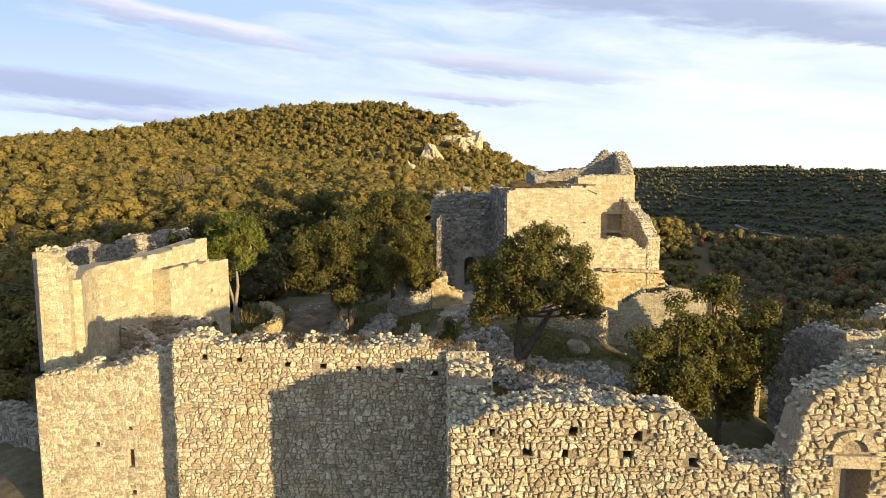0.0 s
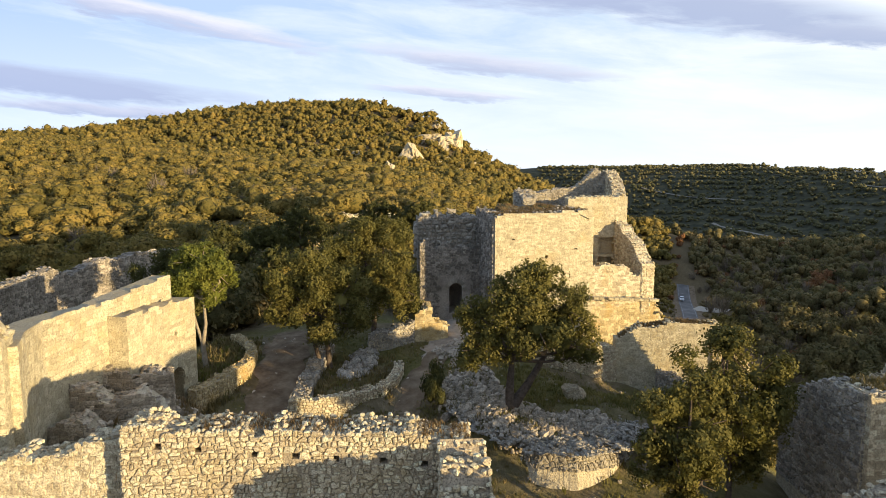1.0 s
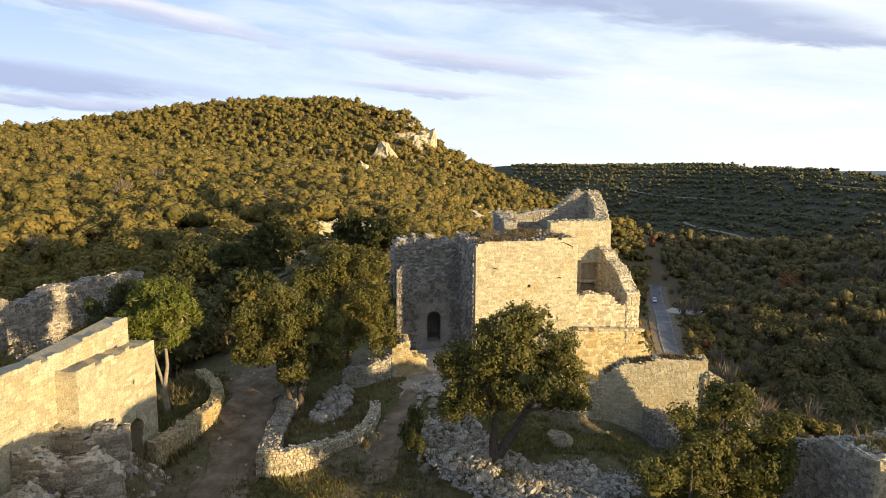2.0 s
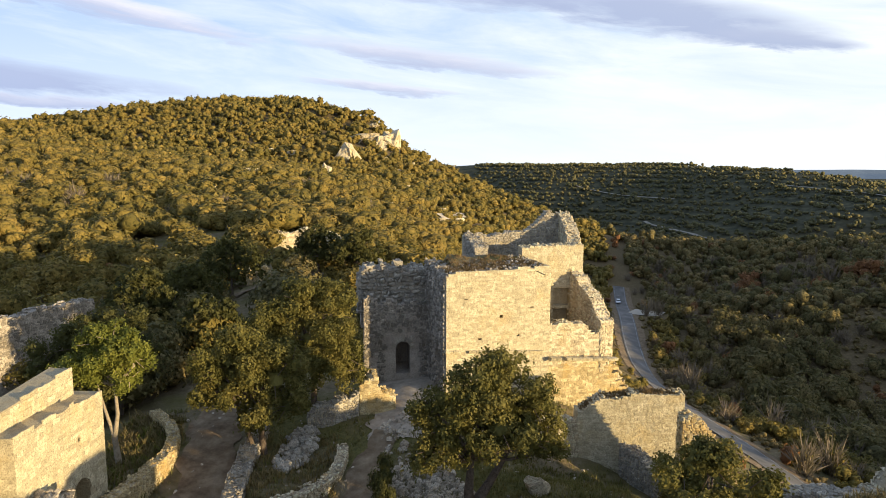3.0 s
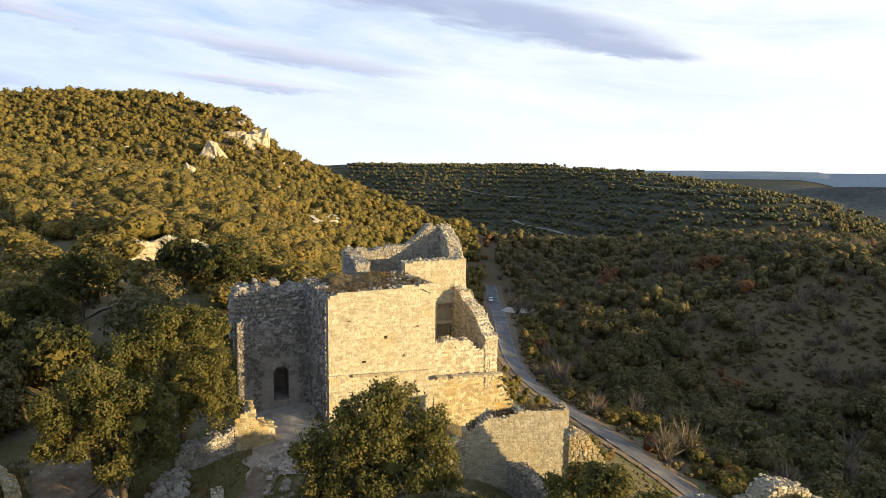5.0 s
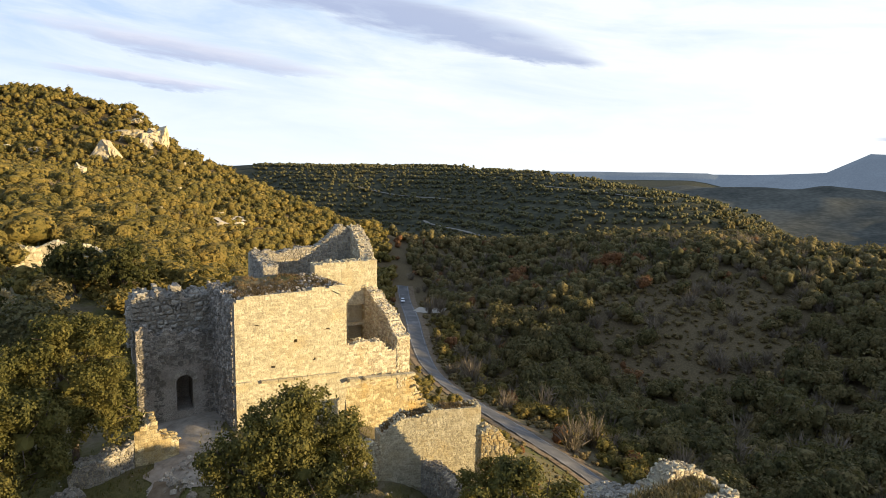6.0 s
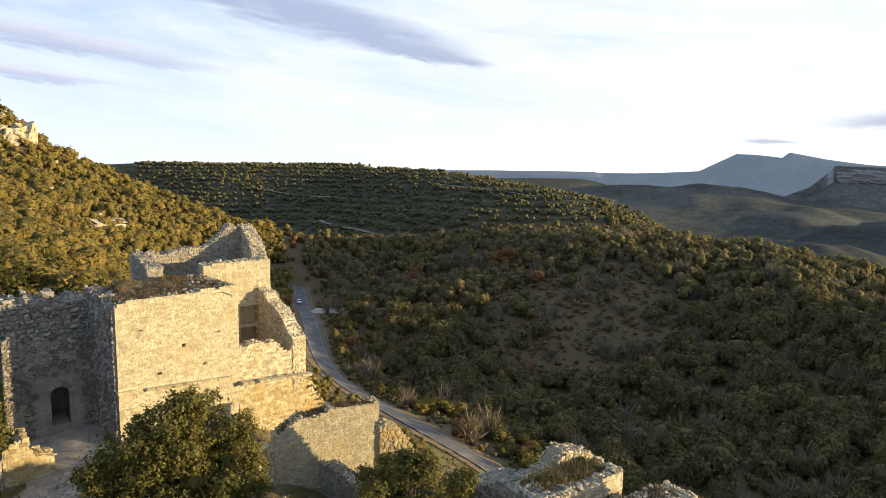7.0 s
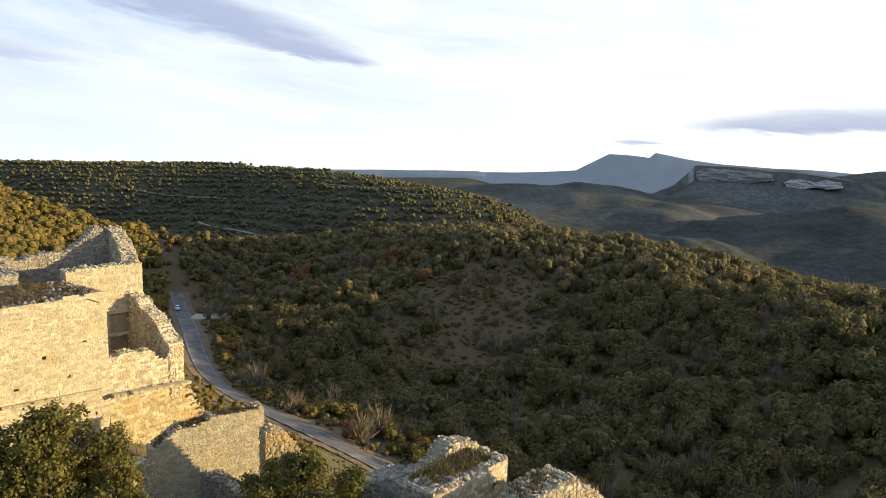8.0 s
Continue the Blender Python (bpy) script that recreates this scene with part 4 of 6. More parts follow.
kwall("side_wall", [(15.2, 45.6), (14.9, 47.6), (14.5, 49.7)], [(0, 5.0), (0.7, 5.6), (1.4, 6.2), (2.0, 6.6), (2.8, 7.1), (3.4, 7.5), (4.1, 7.7)], 0.9, base=-2, seed=44, size=(0.24, 0.15), ragged=0.28, limit=200, near=(15, 40), sides="fbs", show_from=1.5)
kwall("rear_wall", [(10.2, 49.5), (14.5, 49.6)], [(0, 9.45), (4.2, 9.6)], 1.0, base=2, seed=45, kind="block", mat=ASHLAR, core=ASHLAR_BED, size=(0.3, 0.18), proud=0.015, ragged=0.08, limit=200, near=(12, 40), openings=[(2.3, 3.3, 4.2, 5.2, False, 0.5), (2.3, 3.3, 5.4, 6.6, False, 0.4)], sides="ft")
kwall("upper_wall", [(7.0, 54.2), (11.7, 54.3), (15.0, 54.3)], [(0, 9.8), (4.5, 10.0), (5.5, 10.8), (6.5, 11.4), (7.2, 11.3), (8, 10.2)], 0.9, base=2, seed=46, mat=STONE_GREY, size=(0.26, 0.17), ragged=0.25, limit=150, sides="f", show_from=7)
kwall("upper_wall", [(14.5, 49.7), (15.0, 52), (15.1, 55)], [(0, 9.5), (2, 10.1), (4, 11.2), (5.3, 11.3)], 0.9, base=-2, seed=47, size=(0.24, 0.16), ragged=0.3, limit=150, sides="fbs", show_from=5)
kwall("upper_wall", [(7.0, 54.3), (7.0, 49.8)], [(0, 9.8), (4.5, 9.4)], 0.9, base=2, seed=48, mat=STONE_GREY, size=(0.26, 0.17), ragged=0.2, limit=100, sides="fbt", show_from=7)
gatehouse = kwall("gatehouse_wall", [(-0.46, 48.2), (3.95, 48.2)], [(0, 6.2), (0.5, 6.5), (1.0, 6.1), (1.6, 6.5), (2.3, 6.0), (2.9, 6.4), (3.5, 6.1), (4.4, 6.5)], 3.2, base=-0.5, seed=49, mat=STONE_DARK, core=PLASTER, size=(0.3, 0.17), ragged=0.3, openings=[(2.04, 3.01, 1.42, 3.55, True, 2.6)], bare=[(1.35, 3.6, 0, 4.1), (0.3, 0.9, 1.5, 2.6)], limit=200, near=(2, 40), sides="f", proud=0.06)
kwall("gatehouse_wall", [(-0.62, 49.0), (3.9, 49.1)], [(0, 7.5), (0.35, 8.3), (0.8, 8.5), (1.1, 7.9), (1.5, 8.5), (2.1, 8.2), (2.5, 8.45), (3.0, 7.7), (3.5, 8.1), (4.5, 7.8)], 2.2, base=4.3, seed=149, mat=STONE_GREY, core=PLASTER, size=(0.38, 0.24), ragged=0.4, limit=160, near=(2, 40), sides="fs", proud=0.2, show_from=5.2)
arch_ring(gatehouse, (2.065, 48.2, 3.065), 0.49, (0, -1, 0), 0.3, 0.03, STONE_GREY, 11)

wall("ruined_wall", [(11.0, 39.7), (12.2, 39.6), (16.5, 38.6)], [(0, 1.6), (0.6, 2.0), (1.2, 2.3), (3.5, 2.7), (5.6, 2.65)], 1.0, base=-3, label="sunlit outwork wall below the keep", seed=51, kind="block", sides="fe", size=(0.26, 0.14), proud=0.016, mat=ASHLAR, core=ASHLAR_BED, near=(14, 30), ragged=0.12)
wall("ruined_wall", [(14.75, 35.5), (15.7, 35.3), (17.6, 35.2)], [(0, 2.7), (0.4, 2.9), (0.95, 2.7), (1.5, 2.0), (2.1, 0.8), (2.9, -0.6)], 0.75, base=-5, label="broken stub of golden stone wall", seed=52, size=(0.24, 0.16), mat=STONE_GOLD, ragged=0.14, proud=0.05, show_from=-3)
wall("ruined_wall", [(13.2, 39.2), (13.8, 38.1), (14.6, 36.8)], [(0, -0.1), (1.2, -0.6), (2.8, -1.1)], 0.8, base=-4, label="low tumbled cross wall at the outwork's foot", seed=57, size=(0.22, 0.15), mat=STONE_GREY, ragged=0.25, limit=120, proud=0.05)
wall("ruined_wall", [(15.5, 30.2), (15.4, 24.7)], [(0, 1.9), (1.2, 2.2), (3.4, 3.2), (5.4, 3.45)], 2.6, base=-5, label="thick shaded wall fragment of grey rubble", seed=53, sides="ft", show_from=-2, mat=STONE_GREY, near=(10, 20), size=(0.3, 0.16), proud=0.06, ragged=0.2)
wall("ruined_wall", [(15.5, 24.45), (19.8, 24.45)], [(0, 3.5), (1, 3.3), (4.3, 3.5)], 1.5, base=-5, label="sunlit squared stone wall face with grass on top", seed=54, sides="fe", show_from=0.5, kind="block", size=(0.28, 0.17), proud=0.02, ragged=0.12, near=(17, 10), holes=[(3.4, 2.6, 0.2, 0.4), (2.2, 2.1, 0.2, 0.4)])
wall("ruined_wall", [(17.3, 26.2), (20.8, 26.4)], [(0, 3.3), (0.7, 3.9), (1.7, 4.0), (2.8, 3.4), (3.5, 2.9)], 0.9, base=-5, label="broken rubble crest of a wall", seed=55, show_from=2, near=(17, 10), size=(0.22, 0.15))
wall("ruined_wall", [(17.4, 21.8), (20.0, 21.5), (22.6, 21.3)], [(0, 3.1), (1.5, 3.4), (3.0, 3.4), (4.3, 2.6), (5.2, 1.9)], 1.4, base=-6, label="broken rubble fragment above the slope", seed=56, show_from=1, near=(17, 10), size=(0.22, 0.14))

# ---- woods ----


def ball(n_lat, n_lon):
    v = [(0, 0, 1)]
    for i in range(1, n_lat):
        th = math.pi * i / n_lat
        for k in range(n_lon):
            ph = 2 * math.pi * (k + 0.5 * (i % 2)) / n_lon
            v.append((math.sin(th) * math.cos(ph), math.sin(th) * math.sin(ph), math.cos(th)))
    v.append((0, 0, -1))
    f = [[0, 1 + k, 1 + (k + 1) % n_lon] for k in range(n_lon)]
    for i in range(n_lat - 2):
        a = 1 + i * n_lon
        for k in range(n_lon):
            p, q = a + k, a + (k + 1) % n_lon
            f += [[p, p + n_lon, q], [q, p + n_lon, q + n_lon]]
    last = len(v) - 1
    f += [[last, last - n_lon + (k + 1) % n_lon, last - n_lon + k] for k in range(n_lon)]
    return np.array(v), np.array(f)


def crown(r, lumps, leaves, leaf, hull=(4, 6), heart=0.8):
    """A crown about 1 across and high, resting near z = 0: lumpy dark heart with leaf sprays all over it."""
    vs, fs, n0 = [], [], 0
    cs = []
    for i in range(lumps):
        a, d = r.uniform(0, 6.28), 0.3 * math.sqrt(r.random())
        c = np.array((d * math.cos(a), d * math.sin(a), r.uniform(0.3, 0.72)))
        rad = r.uniform(0.2, 0.34) * (1.15 if i == 0 else 1)
        cs.append((c, rad))
        hv, hf = ball(*hull)
        v = hv * rad * heart * r.uniform(0.84, 1.1, (len(hv), 1)) + c
        vs.append(v)
        fs.append(hf + n0)
        n0 += len(v)
    for _ in range(leaves):
        c, rad = cs[r.integers(lumps)]
        d = r.normal(0, 1, 3)
        d[2] = abs(d[2]) * 1.1 - 0.3
        d /= np.linalg.norm(d)
        p = c + d * rad * r.uniform(0.86, 1.08)
        a = np.cross(d, r.normal(0, 1, 3))
        a /= np.linalg.norm(a)
        b = np.cross(d, a) + d * r.normal(0, 0.35)
        s = leaf * r.uniform(0.6, 1.5)
        vs.append(np.array([p - a * s, p + b * s * 1.3, p + a * s]))
        fs.append(np.array([[0, 1, 2]]) + n0)
        n0 += 3
    return np.concatenate(vs), np.concatenate(fs)


def plant(name, spots, crowns, mat, label, seed, category="woodland"):
    """spots: rows of x, y, z, width, height."""
    r = np.random.default_rng(seed)
    vs, fs, n0 = [], [], 0
    for x, y, z, w, h in spots:
        v, f = crowns[r.integers(len(crowns))]
        a = r.uniform(0, 6.28)
        c, s = math.cos(a), math.sin(a)
        m = np.array([[c * w, -s * w, 0], [s * w, c * w, 0], [0, 0, h]])
        vs.append(v @ m.T + (x, y, z))
        fs.append(f + n0)
        n0 += len(v)
    v, f = np.concatenate(vs), np.concatenate(fs)
    me = bpy.data.meshes.new(name)
    me.vertices.add(len(v))
    me.vertices.foreach_set("co", v.astype(np.float32).ravel())
    me.loops.add(f.size)
    me.loops.foreach_set("vertex_index", f.astype(np.int32).ravel())
    me.polygons.add(len(f))
    me.polygons.foreach_set("loop_start", np.arange(0, f.size, 3, dtype=np.int32))
    me.update(calc_edges=True)
    me.materials.append(mat)
    return link(name, me, None, label, category, "stuff")


def seeded(near, far, az0, az1, gap, seed, keep_if):
    """Spots scattered over a sector round the castle, about gap apart."""
    r = np.random.default_rng(seed)
    area = 0.5 * (far**2 - near**2) * radians(az1 - az0)
    n = int(area / gap**2)
    rad = np.sqrt(r.uniform(near**2, far**2, n))
    az = np.radians(r.uniform(az0, az1, n))
    x, y = rad * np.sin(az), rad * np.cos(az)
    z = ground_height(x, y)
    e = 3.0
    gx, gy = (ground_height(x + e, y) - z) / e, (ground_height(x, y + e) - z) / e
    facing = -(gx * x + gy * y) / np.maximum(rad, 1) * -1
    rise = (z - 12) / rad
    ok = keep_if(x, y, z, rad, r) & (facing > rise - 0.1)
    return x[ok], y[ok], z[ok], rad[ok], r


road_xy = np.array(ROAD_LINE, float)


def off_road(x, y, gap):
    d = np.full(x.shape, 1e9)
    for (ax, ay), (bx, by) in zip(road_xy[:-1], road_xy[1:]):
        t = np.clip(((x - ax) * (bx - ax) + (y - ay) * (by - ay)) / ((bx - ax) ** 2 + (by - ay) ** 2), 0, 1)
        d = np.minimum(d, np.hypot(x - ax - t * (bx - ax), y - ay - t * (by - ay)))
    return d > gap


def road_bank(x, y):
    """The open bank between the ruin and the road, and the road's verge: low bushes only."""
    rx = np.interp(y, road_xy[:, 1], road_xy[:, 0])
    return (x > 15) & (y > 8) & (y < 260) & (x < rx + 24) & (x > rx - 45)


def glades(x, y):
    """Open ground on the valley's far slope and small gaps elsewhere."""
    n = np.sin(x / 31 + 2.1 * np.sin(y / 47)) + np.sin(y / 27 + 1.4 * np.sin(x / 39))
    turn, reach = np.degrees(np.arctan2(x + 1, y - 8)), np.hypot(x + 1, y - 8)
    open_slope = (np.hypot((turn - 46) / 9.5, (reach - 226) / 24) + 0.22 * n < 1) | (np.hypot((turn - 37) / 2, (reach - 312) / 14) < 1) | (np.hypot((turn - 66) / 7, (reach - 170) / 12) + 0.25 * n < 1)
    cliff_foot = ((np.abs(x + 4) < 12) & (y > 392) & (y < 410)) | ((np.abs(x - 15) < 13) & (y > 432) & (y < 452))
    return open_slope | cliff_foot | (np.hypot((x - 107) / 15, (y - 226) / 11) < 1) | (np.hypot((x - 121) / 7, (y - 206) / 9) < 1)


def castle_clear(x, y):
    court = (x > -15) & (x < 18) & (y < 49)
    # gaps that show the ruins behind the castle
    gap = (np.hypot((x + 12.5) / 4.5, (y - 82) / 13) < 1) | (np.hypot((x + 11) / 6, (y - 107) / 9) < 1)
    gap = gap | ((np.abs(x + 1 + 0.146 * (y - 8)) < 2.6) & (y > 48) & (y < 92)) | (np.hypot((x + 4.5) / 4, (y - 108) / 8) < 1)
    return court | gap | ((x > -5) & (x < 19) & (y < 60)) | ((x > -25) & (x < 22) & (y < 44))


r0 = np.random.default_rng(3)
def bare_crown(r, twigs):
    """A leafless tree: thin branches fanning up and out, each forked once."""
    vs, fs, n0 = [], [], 0
    for _ in range(twigs):
        a = r.uniform(0, 6.28)
        out = np.array((math.cos(a), math.sin(a), 0)) * r.uniform(0.1, 0.42)
        foot = np.array((0, 0, r.uniform(0.0, 0.35))) + out * 0.15
        mid = foot + out * 0.5 + np.array((0, 0, r.uniform(0.15, 0.35)))
        for _ in range(3):
            tip = mid + out * r.uniform(0.2, 0.7) + r.normal(0, 0.08, 3) + np.array((0, 0, r.uniform(0.1, 0.3)))
            side = np.cross(tip - mid, r.normal(0, 1, 3))
            side *= 0.017 / np.linalg.norm(side)
            vs.append(np.array([mid - side, mid + side, tip]))
            fs.append(np.array([[0, 1, 2]]) + n0)
            n0 += 3
        side = np.cross(mid - foot, r.normal(0, 1, 3))
        side *= 0.024 / np.linalg.norm(side)
        vs.append(np.array([foot - side, foot + side, mid]))
        fs.append(np.array([[0, 1, 2]]) + n0)
        n0 += 3
    return np.concatenate(vs), np.concatenate(fs)


NEAR_CROWNS = [crown(r0, 9, 380, 0.042, (4, 6), 0.66) for _ in range(6)]
HILL_CROWNS = [crown(r0, 6, 110, 0.06, (4, 6)) for _ in range(8)]
MID_CROWNS = [crown(r0, 5, 40, 0.07, (3, 6)) for _ in range(10)]
FAR_CROWNS = [crown(r0, 3, 14, 0.1, (3, 5)) for _ in range(10)]
DOT_CROWNS = [crown(r0, 2, 5, 0.13, (3, 5), 0.95) for _ in range(8)]
BARE_CROWNS = [bare_crown(r0, 60) for _ in range(6)]


def past_ridge(x, y):
    """The shaded plain beyond the near wooded rise, too far for single trees."""
    az = np.degrees(np.arctan2(x, y))
    return (az > 47) & (np.hypot(x, y) > np.interp(az, [47, 53, 58, 80], [780, 680, 540, 460]))


def wooded(x, y, z, rad, r):
    return ~past_ridge(x, y) & off_road(x, y, 5.5) & ~castle_clear(x, y) & (~glades(x, y) | (r.random(x.shape) < 0.25))


def grow(near, far, az0, az1, gap, seed, lo, hi, keep_if=wooded, flat=0.85):
    x, y, z, rad, r = seeded(near, far, az0, az1, gap, seed, keep_if)
    w = r.uniform(lo, hi, len(x)) * r.choice([0.7, 1.0, 1.0, 1.25], len(x))
    w = w * np.where(road_bank(x, y) & ~beyond_road(x, y), 0.4, 1.0)
    h = w * r.uniform(0.75, 1.15, len(x)) * flat * np.where(beyond_road(x, y), 1.25, 1.0)
    return np.stack([x, y, z - 0.15 * h, w, h], 1)


FINE_CROWNS = [crown(r0, 8, 1100, 0.032, (4, 7), 0.6) for _ in range(6)]


def beyond_road(x, y):
    """The valley's far side, right of the road and of the line on which it runs on."""
    return x > np.interp(y, [-50, 12, 50, 74, 118, 163, 250, 289, 420], [-10, 22, 52, 63, 62.6, 71, 102, 116, 150])


def on_hill(x, y, z, rad, r):
    return wooded(x, y, z, rad, r) & ~beyond_road(x, y)


def thickets(share, wide=1.0, level=0.0):
    """Woods of the valley's far side in loose thickets, up to the crest of the rise."""

    def keep(x, y, z, rad, r):
        n = np.sin(x / (23 * wide) + 1.9 * np.sin(y / (31 * wide))) + np.sin(y / (19 * wide) + 1.7 * np.sin(x / (27 * wide)))
        n = n + 0.8 * np.sin(x / 9 + y / 13)
        return ~past_ridge(x, y) & off_road(x, y, 5.5) & ~castle_clear(x, y) & (~glades(x, y) | (r.random(x.shape) < 0.09)) & beyond_road(x - np.clip(30 - 0.07 * y, 8, 22), y) & (r.random(x.shape) < share * np.where(n > level, 1.0, 0.55))

    return keep


def beside_road(x, y, z, rad, r):
    """A belt of lit bushes on the far side of the road."""
    rx = np.interp(y, [-50, 12, 50, 74, 118, 163, 250, 289, 420], [-10, 22, 52, 63, 62.6, 71, 102, 116, 150])
    return off_road(x, y, 6.5) & (x > rx) & (x < rx + 32 - 0.07 * y) & ~glades(x, y) & (r.random(x.shape) < np.clip(0.55 + (x - rx) / 40, 0, 0.95))


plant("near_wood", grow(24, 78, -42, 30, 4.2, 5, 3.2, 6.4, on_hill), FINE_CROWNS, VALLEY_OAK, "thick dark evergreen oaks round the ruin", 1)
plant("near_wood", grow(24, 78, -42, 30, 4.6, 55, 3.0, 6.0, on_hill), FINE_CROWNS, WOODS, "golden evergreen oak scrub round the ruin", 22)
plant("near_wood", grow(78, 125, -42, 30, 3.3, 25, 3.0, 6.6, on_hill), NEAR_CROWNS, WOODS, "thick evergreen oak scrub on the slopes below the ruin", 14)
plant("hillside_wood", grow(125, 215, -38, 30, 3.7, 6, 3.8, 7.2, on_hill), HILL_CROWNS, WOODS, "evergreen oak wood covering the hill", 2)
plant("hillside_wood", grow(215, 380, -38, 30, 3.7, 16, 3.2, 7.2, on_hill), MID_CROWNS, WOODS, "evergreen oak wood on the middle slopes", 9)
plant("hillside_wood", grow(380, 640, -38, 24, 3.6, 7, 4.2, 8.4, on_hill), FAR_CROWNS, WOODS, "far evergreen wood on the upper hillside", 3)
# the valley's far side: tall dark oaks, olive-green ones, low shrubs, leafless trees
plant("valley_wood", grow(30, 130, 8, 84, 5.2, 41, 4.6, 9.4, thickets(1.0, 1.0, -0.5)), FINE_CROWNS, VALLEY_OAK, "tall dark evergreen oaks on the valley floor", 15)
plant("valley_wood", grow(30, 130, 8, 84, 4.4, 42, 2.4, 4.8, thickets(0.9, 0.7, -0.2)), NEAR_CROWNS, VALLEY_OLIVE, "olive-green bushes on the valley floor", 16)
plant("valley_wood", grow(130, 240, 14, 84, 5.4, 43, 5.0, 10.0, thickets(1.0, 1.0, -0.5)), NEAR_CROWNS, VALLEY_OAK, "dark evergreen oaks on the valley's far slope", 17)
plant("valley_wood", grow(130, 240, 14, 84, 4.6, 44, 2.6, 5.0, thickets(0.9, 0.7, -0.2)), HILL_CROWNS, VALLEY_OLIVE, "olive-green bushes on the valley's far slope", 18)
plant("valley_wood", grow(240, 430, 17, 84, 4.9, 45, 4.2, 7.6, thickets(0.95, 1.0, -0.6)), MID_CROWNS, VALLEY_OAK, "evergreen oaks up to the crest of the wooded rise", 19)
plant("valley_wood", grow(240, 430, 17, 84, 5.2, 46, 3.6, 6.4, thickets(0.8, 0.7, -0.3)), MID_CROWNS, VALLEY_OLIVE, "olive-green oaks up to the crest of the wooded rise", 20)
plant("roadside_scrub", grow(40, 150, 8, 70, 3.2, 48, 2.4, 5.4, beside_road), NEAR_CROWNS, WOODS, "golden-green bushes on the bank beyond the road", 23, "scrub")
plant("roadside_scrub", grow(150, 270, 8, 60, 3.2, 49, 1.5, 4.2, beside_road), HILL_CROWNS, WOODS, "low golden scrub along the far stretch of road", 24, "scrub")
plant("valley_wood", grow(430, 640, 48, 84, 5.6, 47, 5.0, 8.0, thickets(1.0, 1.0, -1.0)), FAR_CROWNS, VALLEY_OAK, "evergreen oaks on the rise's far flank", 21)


def rows_kept(x, y, z, rad, r):
    t = (z / 5.0 + 0.2 * np.sin(x / 90) + 0.12 * np.sin(y / 37)) % 1.0
    return ((t < 0.5) | (r.random(x.shape) < 0.1)) & ~past_ridge(x, y) & (beyond_road(x, y) | (rad > 640))


plant("far_wood", grow(520, 1250, 10, 82, 4.7, 8, 4.2, 6.8, rows_kept, 0.6), DOT_CROWNS, WOODS_FAR, "distant terraced wooded ridges in shade", 4)


def few(share, low, high):
    def keep(x, y, z, rad, r):
        return wooded(x, y, z, rad, r) & (r.random(x.shape) < share) & (z < high) & (z > low)

    return keep


def leafless(x, y, z, rad, r):
    return beyond_road(x, y) & off_road(x, y, 6) & ~past_ridge(x, y) & (r.random(x.shape) < np.where(glades(x, y), 0.2, 0.3))


plant("bare_trees", grow(50, 340, 12, 84, 4.6, 23, 3.4, 7.0, leafless, 1.0), BARE_CROWNS, TWIGS, "leafless grey-brown trees scattered in the valley", 8)
plant("bare_trees", grow(50, 260, -38, 14, 5.0, 24, 3.2, 5.6, few(0.05, -30, 60), 1.1), BARE_CROWNS, TWIGS, "leafless bushes on the hillside", 10)
plant("autumn_scrub", grow(60, 380, 20, 75, 5.0, 21, 2.6, 4.6, few(0.06, -60, -8)), HILL_CROWNS, RUST, "rust-brown autumn oaks scattered in the valley", 5)
plant("autumn_scrub", grow(60, 330, -40, 15, 5.0, 22, 2.4, 4.2, few(0.03, -30, 60)), HILL_CROWNS, RUST, "rust-brown autumn oaks scattered on the hill", 6)



rust_spots = [(183, 222, 8), (180, 226, 6), (157, 253, 8), (152, 250, 7), (166, 225, 6), (146, 224, 6), (190, 214, 6), (200, 200, 6), (130, 150, 5), (170, 190, 6)]
plant("autumn_scrub", [(x, y, float(ground_height(x, y)) + 0.4, 1.25 * w, 1.05 * w) for x, y, w in rust_spots], NEAR_CROWNS, RUST, "orange-brown autumn oaks on the valley slope", 13)


def open_ground(x, y, z, rad, r):
    return off_road(x, y, 4.2) & ~castle_clear(x, y) & (glades(x, y) | road_bank(x, y)) & (np.hypot((x - 105) / 12, (y - 231) / 10) > 1) & (np.hypot((x - 121) / 4, (y - 204) / 8) > 1) & (r.random(x.shape) < 0.65)


plant("dry_scrub", grow(40, 300, 14, 80, 1.9, 31, 1.0, 2.6, open_ground, 0.6), MID_CROWNS, DRY, "low dry scrub and tall grass in the clearings", 12, "scrub")

# ---- single trees of the courtyard ----


